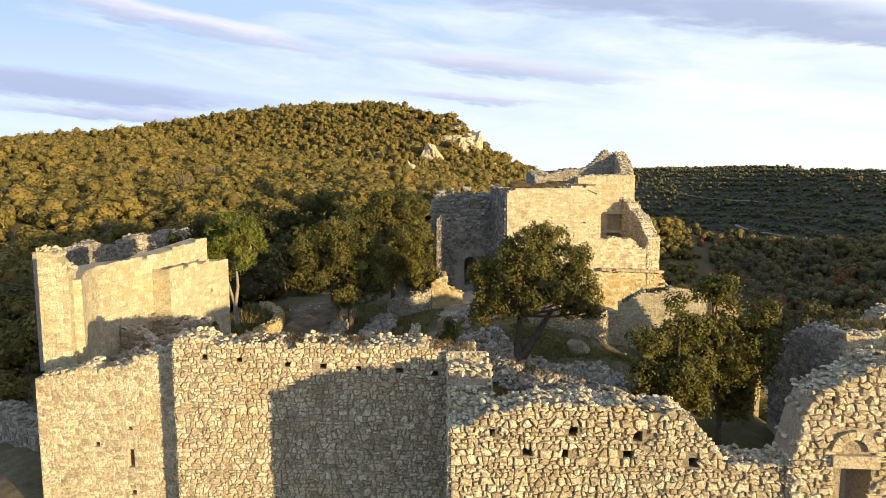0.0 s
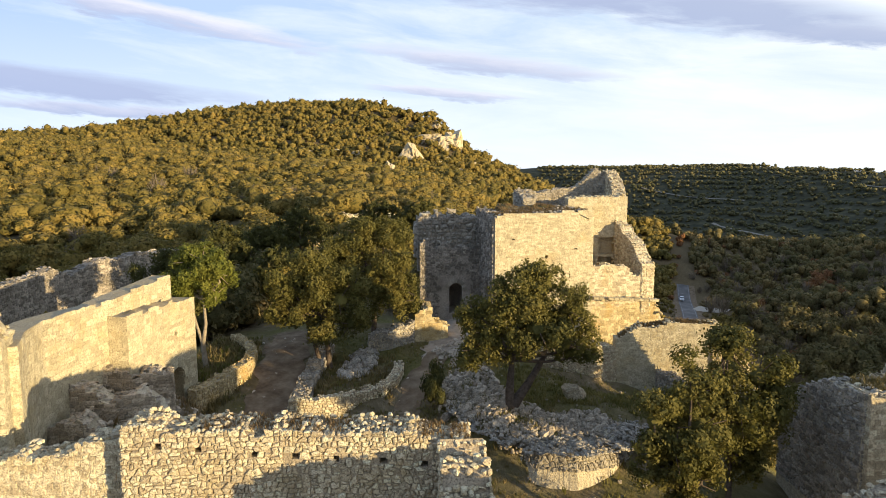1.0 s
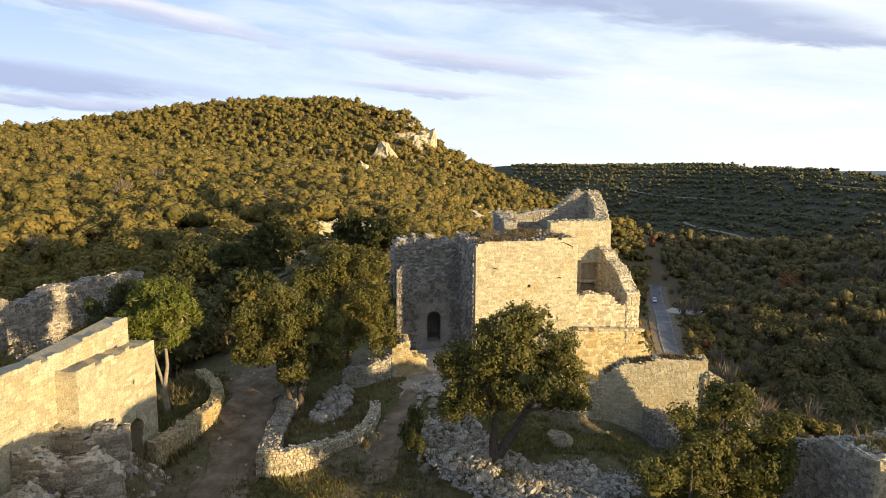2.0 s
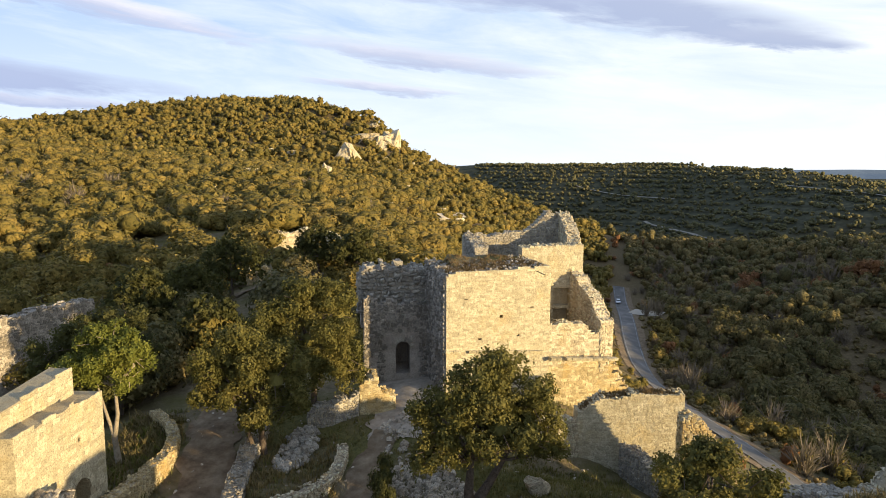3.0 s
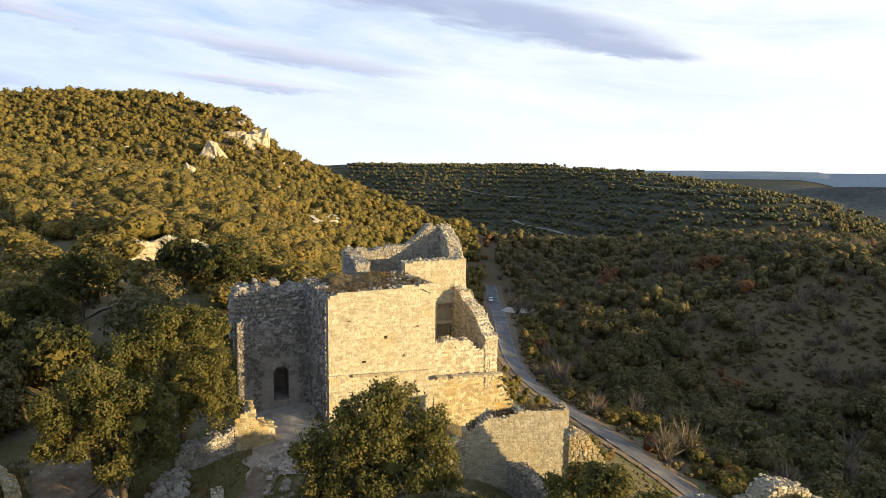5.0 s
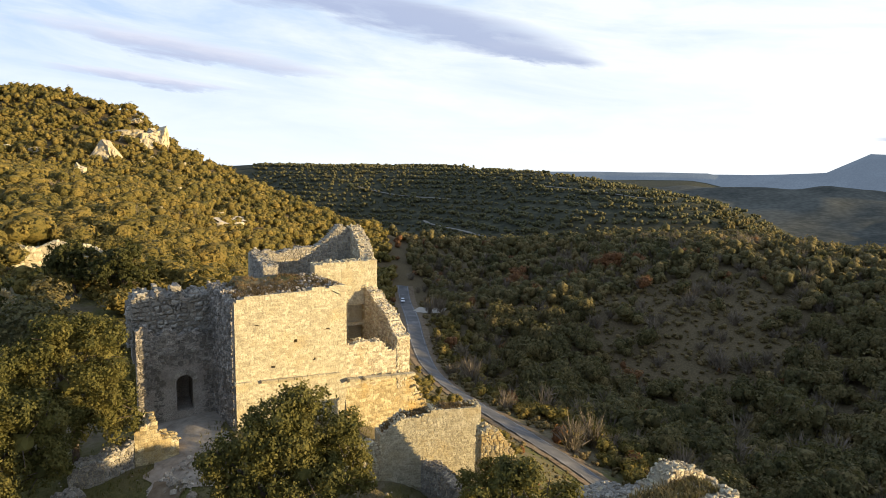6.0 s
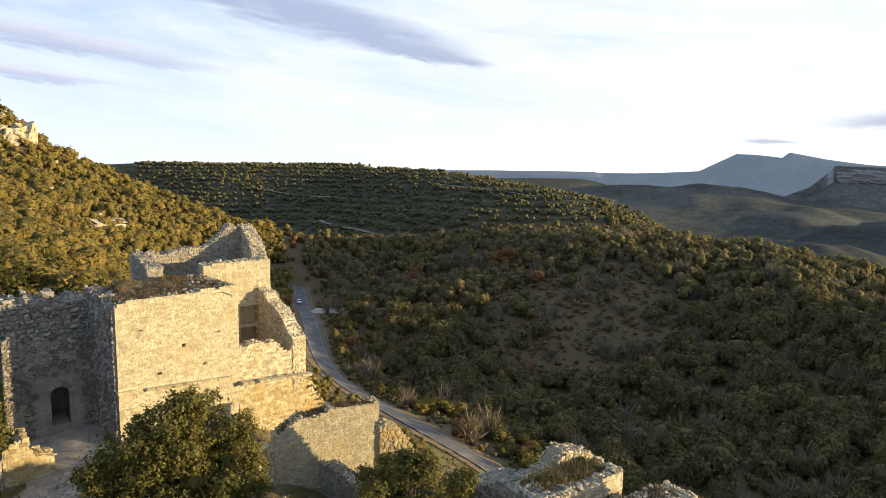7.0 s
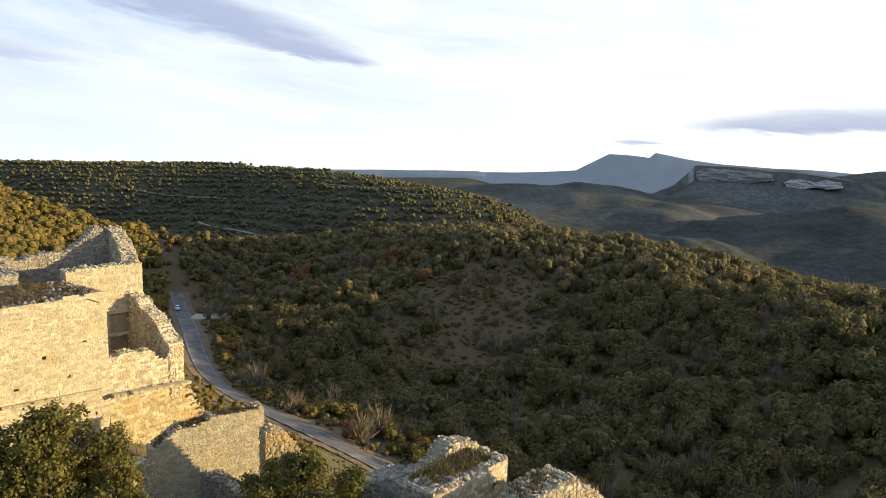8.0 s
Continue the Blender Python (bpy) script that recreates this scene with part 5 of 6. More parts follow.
def tree(x, y, z, lumps, trunk, leaves, leaf, mat, label, seed, bark=BARK, group=""):
    """lumps: (dx, dy, dz, radius) masses of the crown; trunk: list of (points, radius)."""
    r = np.random.default_rng(seed)
    top = thing("oak_tree", (x, y, z), label, "tree", group)
    pile = Pile()
    for pts, rad in trunk:
        pile.tube(pts, [rad * (1 - 0.6 * i / (len(pts) - 1)) for i in range(len(pts))], 8)
    fork = np.array(trunk[0][0][-1])
    for dx, dy, dz, rad in lumps:
        mid = fork * 0.5 + np.array((dx, dy, dz)) * 0.5 + r.normal(0, 0.2, 3)
        pile.tube([tuple(fork), tuple(mid), (dx, dy, dz)], [0.11, 0.07, 0.03], 6)
        for _ in range(5):
            d = r.normal(0, 1, 3)
            d /= np.linalg.norm(d)
            pile.tube([(dx, dy, dz), tuple(np.array((dx, dy, dz)) + d * rad * 0.85)], [0.035, 0.012], 4)
    link("trunk", mesh_of("trunk", pile.v, pile.f, bark, True), top)
    # each mass breaks up into smaller clumps, so that the outline is uneven and has gaps
    clumps = []
    vs, fs, n0 = [], [], 0
    heart, heart_faces, h0 = [], [], 0
    for dx, dy, dz, rad in lumps:
        hv, hf = ball(5, 8)
        hv = hv * rad * 0.3 * r.uniform(0.75, 1.1, (len(hv), 1)) + (dx, dy, dz)
        heart.append(hv)
        heart_faces += [[k + h0 for k in q] for q in hf.tolist()]
        h0 += len(hv)
        for _ in range(10):
            d = r.normal(0, 1, 3)
            d[2] += 0.15
            d /= np.linalg.norm(d)
            clumps.append((np.array((dx, dy, dz)) + d * rad * r.uniform(0.5, 0.92), rad * r.uniform(0.26, 0.46)))
    vol = np.array([k[1] ** 2 for k in clumps])
    sprays = int(leaves / 14)
    pick = r.choice(len(clumps), sprays, p=vol / vol.sum())
    for q in pick:
        mid, rad = clumps[q]
        d = r.normal(0, 1, 3)
        d[2] = d[2] + 0.25
        d /= np.linalg.norm(d)
        c = mid + d * rad * r.uniform(0.7, 1.12)
        sr = r.uniform(0.09, 0.2)
        for _ in range(14):
            o = r.normal(0, 0.6, 3) * sr
            p = c + o
            nrm = d * 1.3 + r.normal(0, 0.55, 3)
            a = np.cross(nrm, r.normal(0, 1, 3))
            a /= np.linalg.norm(a)
            b = np.cross(nrm / np.linalg.norm(nrm), a)
            s = leaf * r.uniform(0.6, 1.35)
            vs.append((p - a * s, p + b * s * 0.6, p + a * s, p - b * s * 0.6))
            fs.append((n0, n0 + 1, n0 + 2, n0 + 3))
            n0 += 4
    all_v = np.concatenate([np.array(vs).reshape(-1, 3)] + heart)
    link("crown", mesh_of("crown", all_v, [list(q) for q in fs] + [[k + n0 for k in q] for q in heart_faces], mat), top)
    return top


def swollen(lumps, k):
    return [(x, y, z, r * k) for x, y, z, r in lumps]


tree(3.95, 33.0, 0.0, swollen([(-1.2, 0.2, 3.6, 1.3), (0.8, 0, 4.2, 1.5), (2.6, 0.3, 3.6, 1.3), (0.2, -0.3, 5.6, 1.2), (1.6, 0.2, 5.9, 1.2), (-0.6, 0, 4.9, 1.2), (2.6, 0, 4.8, 1.2), (-1.9, -0.3, 3.0, 0.8), (3.3, 0.1, 3.1, 0.9), (1.0, -1.2, 4.2, 1.4), (1.0, 1.3, 4.4, 1.4), (0.9, 0.1, 6.5, 0.8), (-0.8, -0.6, 3.1, 0.8), (2.4, -0.6, 3.3, 0.9), (-2.2, -0.2, 2.3, 0.65), (3.6, 0.2, 2.5, 0.65), (-1.6, 0.2, 4.6, 0.9)], 1.06),
     [([(0, 0, -0.3), (-0.1, 0, 0.9), (0.0, 0, 2.4)], 0.3), ([(0.1, 0, 0.2), (0.8, 0.1, 1.2), (1.7, 0.2, 2.7)], 0.27)], 50000, 0.066, LEAF, "broad dark evergreen oak with a forked trunk beside rubble", 61)
tree(-6.0, 40.0, 0.5, [(-1.9, 0, 4.3, 1.35), (-0.6, 0, 5.2, 1.25), (1.0, -0.6, 3.6, 1.6), (0.3, -0.8, 2.2, 1.25), (1.6, -0.5, 2.2, 1.15), (-1.2, -0.2, 3.1, 1.4), (0.6, 0.8, 4.6, 1.4), (-2.2, 0, 2.9, 1.0), (1.8, 0, 4.2, 1.1), (-0.3, -0.4, 4.2, 1.4)],
     [([(0.3, 0, -0.5), (0.2, 0, 1.0), (0.1, 0, 2.4)], 0.2), ([(-0.2, 0.3, -0.5), (-0.7, 0.2, 1.4), (-1.2, 0, 2.8)], 0.16)], 50000, 0.068, LEAF, "sunlit evergreen oak over a dry-stone wall", 62)
tree(-3.4, 43.6, 0.6, [(-1.8, 0, 5.6, 1.45), (0, 0, 6.5, 1.5), (1.5, 0, 5.8, 1.4), (-1.0, -0.3, 6.9, 1.1), (0.9, 0, 7.0, 1.0), (-2.0, -0.2, 4.0, 1.3), (0, -0.5, 4.6, 1.7), (1.6, -0.2, 4.2, 1.4), (1.7, -0.2, 2.6, 1.2), (0.4, -0.5, 3.0, 1.4), (2.0, 0, 3.3, 1.0)],
     [([(0, 0, -0.5), (0.05, 0, 1.2), (0.1, 0, 2.8)], 0.24)], 52000, 0.068, LEAF, "tall spreading evergreen oak beside the gatehouse", 65)
tree(8.9, 24.8, -2.6, swollen([(-1.0, 0, 5.1, 1.0), (0.3, 0, 6.1, 0.8), (0.7, 0.1, 4.8, 1.1), (-0.4, -0.4, 4.2, 1.1), (0.3, -0.3, 3.0, 1.0), (-0.9, 0.2, 3.4, 0.8), (1.0, 0.3, 3.4, 0.8), (0.2, 0, 1.8, 0.7)], 1.02),
     [([(0, 0, -0.8), (0.1, 0, 0.8), (0.2, 0, 2.6)], 0.16)], 24000, 0.066, LEAF, "dense young evergreen oak near the enclosure wall", 63)
tree(11.8, 27.2, -3.5, swollen([(-1.2, 0, 6.6, 1.2), (-0.2, 0, 7.8, 1.0), (1.0, 0, 6.8, 1.2), (1.4, 0.3, 5.2, 1.2), (0.1, -0.6, 5.6, 1.3), (-0.8, 0.4, 4.6, 1.1), (0.6, 0.2, 4.0, 1.1), (-0.4, 0.1, 8.4, 0.5), (1.0, 0.1, 3.0, 0.9), (2.3, 0.6, 6.0, 0.8), (-2.0, 0.3, 5.4, 0.8)], 1.04),
     [([(0, 0, -0.8), (0.1, 0, 1.0), (0.1, 0, 3.4)], 0.2)], 32000, 0.068, LEAF, "tall dark evergreen oak beside the thick wall fragment", 66)
tree(-12.6, 38.6, 0.6, swollen([(-0.9, 0, 4.9, 0.95), (0.3, 0, 6.0, 1.0), (1.1, 0, 5.2, 0.95), (0.1, -0.3, 4.7, 1.0), (-1.9, 0, 4.6, 0.8), (0.9, 0.2, 4.0, 0.7), (-0.6, 0.3, 5.8, 0.8)], 1.12),
     [([(0.3, 0, -0.4), (0.15, 0, 1.2), (0.35, 0, 2.4), (0.3, 0, 3.8)], 0.16), ([(0.2, 0, 1.1), (-0.15, 0.1, 2.2), (-0.5, 0, 3.9)], 0.11)], 30000, 0.064, LEAF_BRIGHT, "small bright green tree with a pale bare trunk", 64, PALE_BARK)
for n, (ox, oy) in enumerate([(-15.6, 41.4), (-15.2, 47.4)]):
    tree(ox, oy, 0.3, [(-1.2, 0, 4.4, 1.3), (0.6, 0.2, 5.2, 1.3), (1.2, -0.4, 3.6, 1.2), (-0.2, -0.5, 3.0, 1.2), (0.1, 0.8, 4.2, 1.2)],
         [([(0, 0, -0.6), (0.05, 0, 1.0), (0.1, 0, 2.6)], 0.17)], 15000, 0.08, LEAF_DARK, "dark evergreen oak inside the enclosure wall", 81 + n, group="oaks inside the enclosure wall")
tree(14.3, 33.6, -2.2, [(-0.9, 0, 2.9, 1.0), (0.3, 0.1, 3.2, 1.0), (1.3, -0.2, 2.7, 0.9), (0.1, -0.5, 2.2, 1.0), (-0.5, 0.4, 1.6, 0.9), (0.9, 0.3, 1.5, 0.8)],
     [([(0, 0, -0.6), (0.05, 0, 0.5), (0.1, 0, 1.4)], 0.14)], 16000, 0.068, LEAF, "bushy evergreen oak below the outwork wall", 67)
# dark oaks on the terrace behind the ruin
for n, (ox, oy, k) in enumerate([(-14.6, 80, 1.15), (-5.5, 84, 0.95), (-1.0, 80, 0.95), (-18, 62, 0.95), (-11.5, 56, 0.85), (-22, 72, 1.0), (-16, 68, 0.9)]):
    oz = float(ground_height(ox, oy))
    tree(ox, oy, oz, swollen([(-1.6 * k, 0, 3.4 * k, 1.7), (0.8 * k, 0, 4.2 * k, 1.8), (2.2 * k, 0.3, 3.2 * k, 1.6), (0.1, -0.6, 5.2 * k, 1.5), (-0.8, 0.9, 4.4 * k, 1.6), (0.6, -1.2, 2.8 * k, 1.4)], k),
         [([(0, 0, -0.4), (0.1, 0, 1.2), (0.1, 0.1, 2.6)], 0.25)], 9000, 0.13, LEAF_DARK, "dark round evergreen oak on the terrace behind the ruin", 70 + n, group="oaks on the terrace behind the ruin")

# ---- far hills that close the view ----


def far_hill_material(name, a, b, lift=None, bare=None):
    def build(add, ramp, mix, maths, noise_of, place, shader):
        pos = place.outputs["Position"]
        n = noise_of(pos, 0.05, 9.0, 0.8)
        # haze is put in as a faint glow of the hill's own surface
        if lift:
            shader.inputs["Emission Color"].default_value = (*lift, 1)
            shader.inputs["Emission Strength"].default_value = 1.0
        # crown pattern: the shade between crowns is painted dark
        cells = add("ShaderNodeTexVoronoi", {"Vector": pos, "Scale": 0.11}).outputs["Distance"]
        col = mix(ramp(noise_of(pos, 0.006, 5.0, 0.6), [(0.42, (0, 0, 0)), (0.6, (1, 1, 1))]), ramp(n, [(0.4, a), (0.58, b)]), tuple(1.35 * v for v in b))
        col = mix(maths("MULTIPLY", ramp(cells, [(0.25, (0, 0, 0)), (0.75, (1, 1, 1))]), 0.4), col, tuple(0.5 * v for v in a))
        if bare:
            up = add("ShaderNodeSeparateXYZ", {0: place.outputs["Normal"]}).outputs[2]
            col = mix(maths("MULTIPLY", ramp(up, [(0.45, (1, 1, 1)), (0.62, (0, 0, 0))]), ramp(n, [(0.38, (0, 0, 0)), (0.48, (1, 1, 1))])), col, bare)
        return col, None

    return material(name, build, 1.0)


def far_hill(name, at, turn, length, depth, profile, mat, label, rough=4.0, seed=1, cliff=None):
    """A long hill: profile is (part of its length, height) pairs; its flanks fall away on both sides."""
    r = np.random.default_rng(seed)
    n, m = 320, 40 if cliff is None else 90
    u = np.linspace(0, 1, n)
    v = np.linspace(-1, 1, m)
    pu, ph = np.array(profile, float).T
    crest = np.interp(u, pu, ph)
    uu, vv = np.meshgrid(u, v)
    fall = np.clip(1 - np.abs(vv), 0, 1)
    fall = fall**0.8 if cliff is None else np.where(fall > cliff, 0.93 + 0.07 * fall, 0.62 * fall / cliff)
    bumps = np.zeros_like(uu)
    for k in range(1, 9):
        a, b, c = r.uniform(0, 6.28, 3)
        bumps += np.sin(uu * 9 * k + a + 2 * np.sin(vv * 2 * k + b)) / k
    zz = crest[None] * fall + rough * bumps * np.clip(fall * 3, 0, 1) * np.clip(crest[None] / 40, 0, 1)
    c, s = math.cos(radians(turn)), math.sin(radians(turn))
    lx, ly = (uu - 0.5) * length, vv * depth
    verts = np.stack([at[0] + c * lx - s * ly, at[1] + s * lx + c * ly, at[2] + zz], -1).reshape(-1, 3)
    i = (np.arange(m - 1)[:, None] * n + np.arange(n - 1)).ravel()
    return link(name, mesh_of(name, verts, np.stack([i, i + 1, i + n + 1, i + n], 1), mat, True), None, label, "distant hill", "structure")


def toward(az, dist):
    return -1 + dist * math.sin(radians(az)), 8 + dist * math.cos(radians(az))


# skyline haze painted as a blue glow, though nothing there gives off light
BLUE_HILL = far_hill_material("haze_glow_blue_hill", (0.05, 0.06, 0.06), (0.07, 0.08, 0.075), (0.062, 0.08, 0.11))
# darker copy of the hill green, shade put into its base colour
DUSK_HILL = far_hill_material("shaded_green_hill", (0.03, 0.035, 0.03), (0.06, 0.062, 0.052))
# base colours of the next two raised to stand in for haze
MID_HILL = far_hill_material("hazy_green_hill", (0.055, 0.06, 0.05), (0.1, 0.098, 0.078))
MESA = far_hill_material("cliffed_green_hill", (0.075, 0.078, 0.065), (0.12, 0.115, 0.095), None, (0.55, 0.5, 0.43))
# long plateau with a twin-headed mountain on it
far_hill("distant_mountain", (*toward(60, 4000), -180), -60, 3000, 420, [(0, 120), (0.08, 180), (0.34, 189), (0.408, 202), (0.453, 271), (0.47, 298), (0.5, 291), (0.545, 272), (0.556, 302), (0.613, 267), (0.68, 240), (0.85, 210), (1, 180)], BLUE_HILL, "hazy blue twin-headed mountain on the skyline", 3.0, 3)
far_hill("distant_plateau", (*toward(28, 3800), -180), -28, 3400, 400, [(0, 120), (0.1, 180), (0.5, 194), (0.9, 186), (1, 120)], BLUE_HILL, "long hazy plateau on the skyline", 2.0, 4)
far_hill("flat_topped_hill", (*toward(69, 1700), -60), -68, 780, 300, [(0, 0), (0.23, 16), (0.315, 46), (0.36, 76), (0.375, 90), (0.485, 86), (0.65, 77), (0.77, 61), (0.84, 43), (1, 25)], MESA, "flat-topped wooded hill with a pale cliff band", 2.0, 5, cliff=0.45)
far_hill("distant_ridge", (*toward(84, 2300), -45), -84, 1200, 260, [(0, 20), (0.3, 66), (0.7, 62), (1, 40)], MID_HILL, "hazy ridge behind the flat-topped hill", 2.0, 6)
far_hill("wooded_ridge", (*toward(54, 1500), -112), -54, 1000, 640, [(0, 80), (0.24, 98), (0.37, 99), (0.48, 97), (0.6, 92), (0.73, 83), (0.95, 70), (1, 60)], MID_HILL, "low wooded ridge before the mountain", 5.0, 7)
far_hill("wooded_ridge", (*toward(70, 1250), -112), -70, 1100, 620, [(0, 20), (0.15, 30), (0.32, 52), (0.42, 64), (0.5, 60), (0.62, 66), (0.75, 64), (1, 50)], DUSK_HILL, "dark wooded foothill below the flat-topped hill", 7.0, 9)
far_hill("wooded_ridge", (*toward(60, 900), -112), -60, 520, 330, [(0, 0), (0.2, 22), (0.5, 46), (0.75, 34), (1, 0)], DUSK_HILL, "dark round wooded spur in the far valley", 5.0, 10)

# ---- loose stone, rocks and plants ----


def strew(name, spots, mat, label, category, seed, shapes=None):
    """Loose stones lying about. spots: rows of x, y, z, size."""
    r = np.random.default_rng(seed)
    vs, fs, n0 = [], [], 0
    for x, y, z, s in spots:
        v, f = RUBBLE[r.integers(len(RUBBLE))]
        tilt = Vector((r.normal(0, 0.5), r.normal(0, 0.5), 1))
        m = np.array(frame_of((x, y, z), tilt, (s * r.uniform(0.8, 1.3), s * r.uniform(0.35, 0.6), s * r.uniform(0.7, 1.1)), r, 1.5))
        vs.append(v @ m[:3, :3].T + m[:3, 3])
        fs += [[i + n0 for i in face] for face in f]
        n0 += len(v)
    return link(name, mesh_of(name, np.concatenate(vs), fs, mat), None, label, category, "stuff")


def spots_in(seed, n, x0, x1, y0, y1, lo, hi, inside=None, lift=0.0):
    r = np.random.default_rng(seed)
    x, y = r.uniform(x0, x1, n), r.uniform(y0, y1, n)
    if inside is not None:
        ok = inside(x, y)
        x, y = x[ok], y[ok]
    z = ground_height(x, y) + lift
    return np.stack([x, y, z, r.uniform(lo, hi, len(x)) * r.choice([0.6, 0.8, 1.0, 1.5], len(x))], 1)


def bank_spots(seed, n):
    """On the sloping bank of the collapsed retaining wall."""
    r = np.random.default_rng(seed)
    at, length = along([(0.7, 37.4), (1.3, 34.8), (2.4, 32.6), (3.6, 31.0), (5.6, 29.9), (7.8, 30.1), (9.2, 31.4)])
    rows = []
    for _ in range(n):
        s, o = r.uniform(0, length), r.uniform(-0.5, 2.6)
        x, y, _, _ = at(s, o)
        if math.hypot(x - 7.2, y - 33.6) > 1.1:
            rows.append((x, y, float(ground_height(x, y)) + 0.03, r.choice([0.07, 0.11, 0.16, 0.24, 0.36], p=[0.3, 0.3, 0.24, 0.12, 0.04])))
    return rows


strew("rubble", bank_spots(91, 3600), FIELD_STONE, "loose grey limestone rubble on a collapsed bank", "rubble", 1)
strew("rubble", spots_in(92, 420, -5.2, -2.6, 37.6, 42.2, 0.16, 0.34, lambda x, y: np.hypot((x + 4.0 - (y - 40) * 0.2) / 0.95, (y - 40) / 2.3) < 1, 0.14), STONE_GREY, "tumbled pale building stones in a heap", "rubble", 2)
strew("rubble", spots_in(93, 420, -13, 12, 24, 45, 0.06, 0.16), FIELD_STONE, "small stones strewn over the courtyard", "stones", 3)
strew("rubble", spots_in(94, 260, -1.5, 2.2, 33.5, 42.5, 0.1, 0.35, lambda x, y: np.abs(x - 1.2 - 0.15 * np.sin(y)) < 0.8, 0.03), FIELD_STONE, "rubble edging of the path", "stones", 4)


def rock(name, at, size, seed, mat, label, category="rock", group=""):
    """A weathered outcrop: a round body pushed in and out by broad and fine waves, with flat facets."""
    r = np.random.default_rng(seed)
    v, f = ball(13, 22)
    k = np.ones(len(v))
    # flat faces: the nearest of some cutting planes, most of them steep
    sides = [(-1, -0.5, 0.1), (-0.15, -1, 0.3), (0.9, -0.6, 0.05), (1, 0.4, 0.2), (0.1, 0.25, 1), (-0.6, -0.3, 0.8)]
    for q in range(12):
        n = (np.array(sides[q]) if q < 6 else r.normal(0, 1, 3)) + r.normal(0, 0.22, 3)
        n /= np.linalg.norm(n)
        d = r.uniform(0.5, 0.66) if q < 6 else r.uniform(0.72, 0.95)
        far = np.maximum(v @ n, 1e-3)
        k = np.minimum(k, np.where(v @ n > 0.05, d / far, k))
    k = np.clip(k, 0.35, 1.1) + r.normal(0, 0.008, len(v))
    k = k * np.array([1 + 0.14 * noise.fractal(Vector((p[0] * 2, p[1] * 2, p[2] * 4)) + Vector((seed, 0, 0)), 0.9, 2.0, 4) for p in v])
    v = v * k[:, None] * np.array(size) / 1.5
    return link(name, mesh_of(name, v + np.array(at), f, mat), None, label, category, group=group)


CLIFF = stone_material("pale_cliff_rock", (0.66, 0.56, 0.38), (0.56, 0.46, 0.3), (0.22, 0.17, 0.11), (0.46, 0.33, 0.16), 0.5)


def crag(at, outline, deep, seed, label, turn=0.0, mat=None, rough_by=1.0):
    """A broken rock face: an angular outline, faceted and bulging in front, running back into the hill."""
    r = np.random.default_rng(seed)
    o = []
    for (ax, az), (bx, bz) in zip(outline, outline[1:] + outline[:1]):
        o += [(ax, az), ((ax + bx) / 2 + r.normal(0, 0.5), (az + bz) / 2 + r.normal(0, 0.5))]
    o = np.array(o) * 1.12
    n = len(o)
    mid = o.mean(0)
    rings = [(1.0, deep, 0.0), (1.03, 0.6, 0.5), (0.72, -1.0, 0.9), (0.38, -1.6, 1.0)]
    v = []
    for grow, y, rough in rings:
        p = mid + (o - mid) * grow + r.normal(0, 0.35 * rough, o.shape)
        v += [(q[0], y + r.normal(0, 0.9 * rough), q[1]) for q in p]
    v.append((mid[0], -1.2, mid[1]))
    f = []
    for k in range(len(rings) - 1):
        for i in range(n):
            a, b = k * n + i, k * n + (i + 1) % n
            f += [[a, b, b + n], [a, b + n, a + n]]
    last = (len(rings) - 1) * n
    f += [[last + i, last + (i + 1) % n, len(v) - 1] for i in range(n)]
    # each facet broken up into ledges and clefts
    bm = bmesh.new()
    points = [bm.verts.new(p) for p in v]
    for q in f:
        bm.faces.new([points[i] for i in q])
    bmesh.ops.subdivide_edges(bm, edges=bm.edges[:], cuts=3, use_grid_fill=True)
    size = float(np.ptp(o[:, 0])) / 18
    for p in bm.verts:
        q = p.co / size
        ledge = noise.fractal(Vector((q.x * 0.35, q.y * 0.35, q.z * 1.1)) + Vector((seed, 0, 0)), 0.9, 2.1, 5)
        cleft = abs(noise.noise(Vector((q.x * 0.6, q.y * 0.6, q.z * 0.15)) + Vector((0, seed, 0))))
        p.co += Vector((0.35 * ledge, 0.9 * ledge + 1.1 * cleft - 0.3, 0.4 * ledge)) * size * rough_by
    bmesh.ops.transform(bm, matrix=pose(*at, 0, 0, turn), verts=bm.verts)
    me = bpy.data.meshes.new("cliff")
    bm.to_mesh(me)
    bm.free()
    me.materials.append(mat or CLIFF)
    return link("cliff", me, None, label, "cliff")


crag((18, 443, 27.5), [(-10, -6), (-3.6, 6.1), (3.2, 7.0), (7.8, 10), (9, 1.3), (7, -9), (1.9, -10), (-1, -8.5)], 14, 301, "pale limestone cliff at the hill's end", 12)
crag((-5, 404, 19.5), [(-9.5, -2.5), (-2.6, 8), (0.8, 7.4), (8, -3), (8, -8), (4.8, -8), (4.2, -5.5), (-3, -6.5)], 12, 302, "slanting pale limestone slab on the hillside", 5)
crag((2.5, 447, 32), [(-12, 0), (-1.9, 3.6), (9.6, 3.6), (11, 0.6), (1.9, -3.2), (-4.5, -4.2)], 10, 303, "pale limestone ledge above the slab", 0)
crag((11, 474, 43.0), [(-3, -1), (-1, 1.2), (2.4, 1.5), (3.6, -0.6), (0.6, -1.5)], 5, 304, "pale limestone step near the hilltop", 10)
crag((19, 464, 36.5), [(-3, -1), (-0.6, 1.6), (2.4, 1.4), (4, -1.6), (0.6, -2)], 5, 305, "pale limestone step above the cliff", 15)
crag((-22.6, 238, 9.6), [(-3, -1.6), (-1, 2.2), (1.5, 1.6), (3.2, -2), (0, -2.4)], 4, 306, "small pale rock face among the scrub")
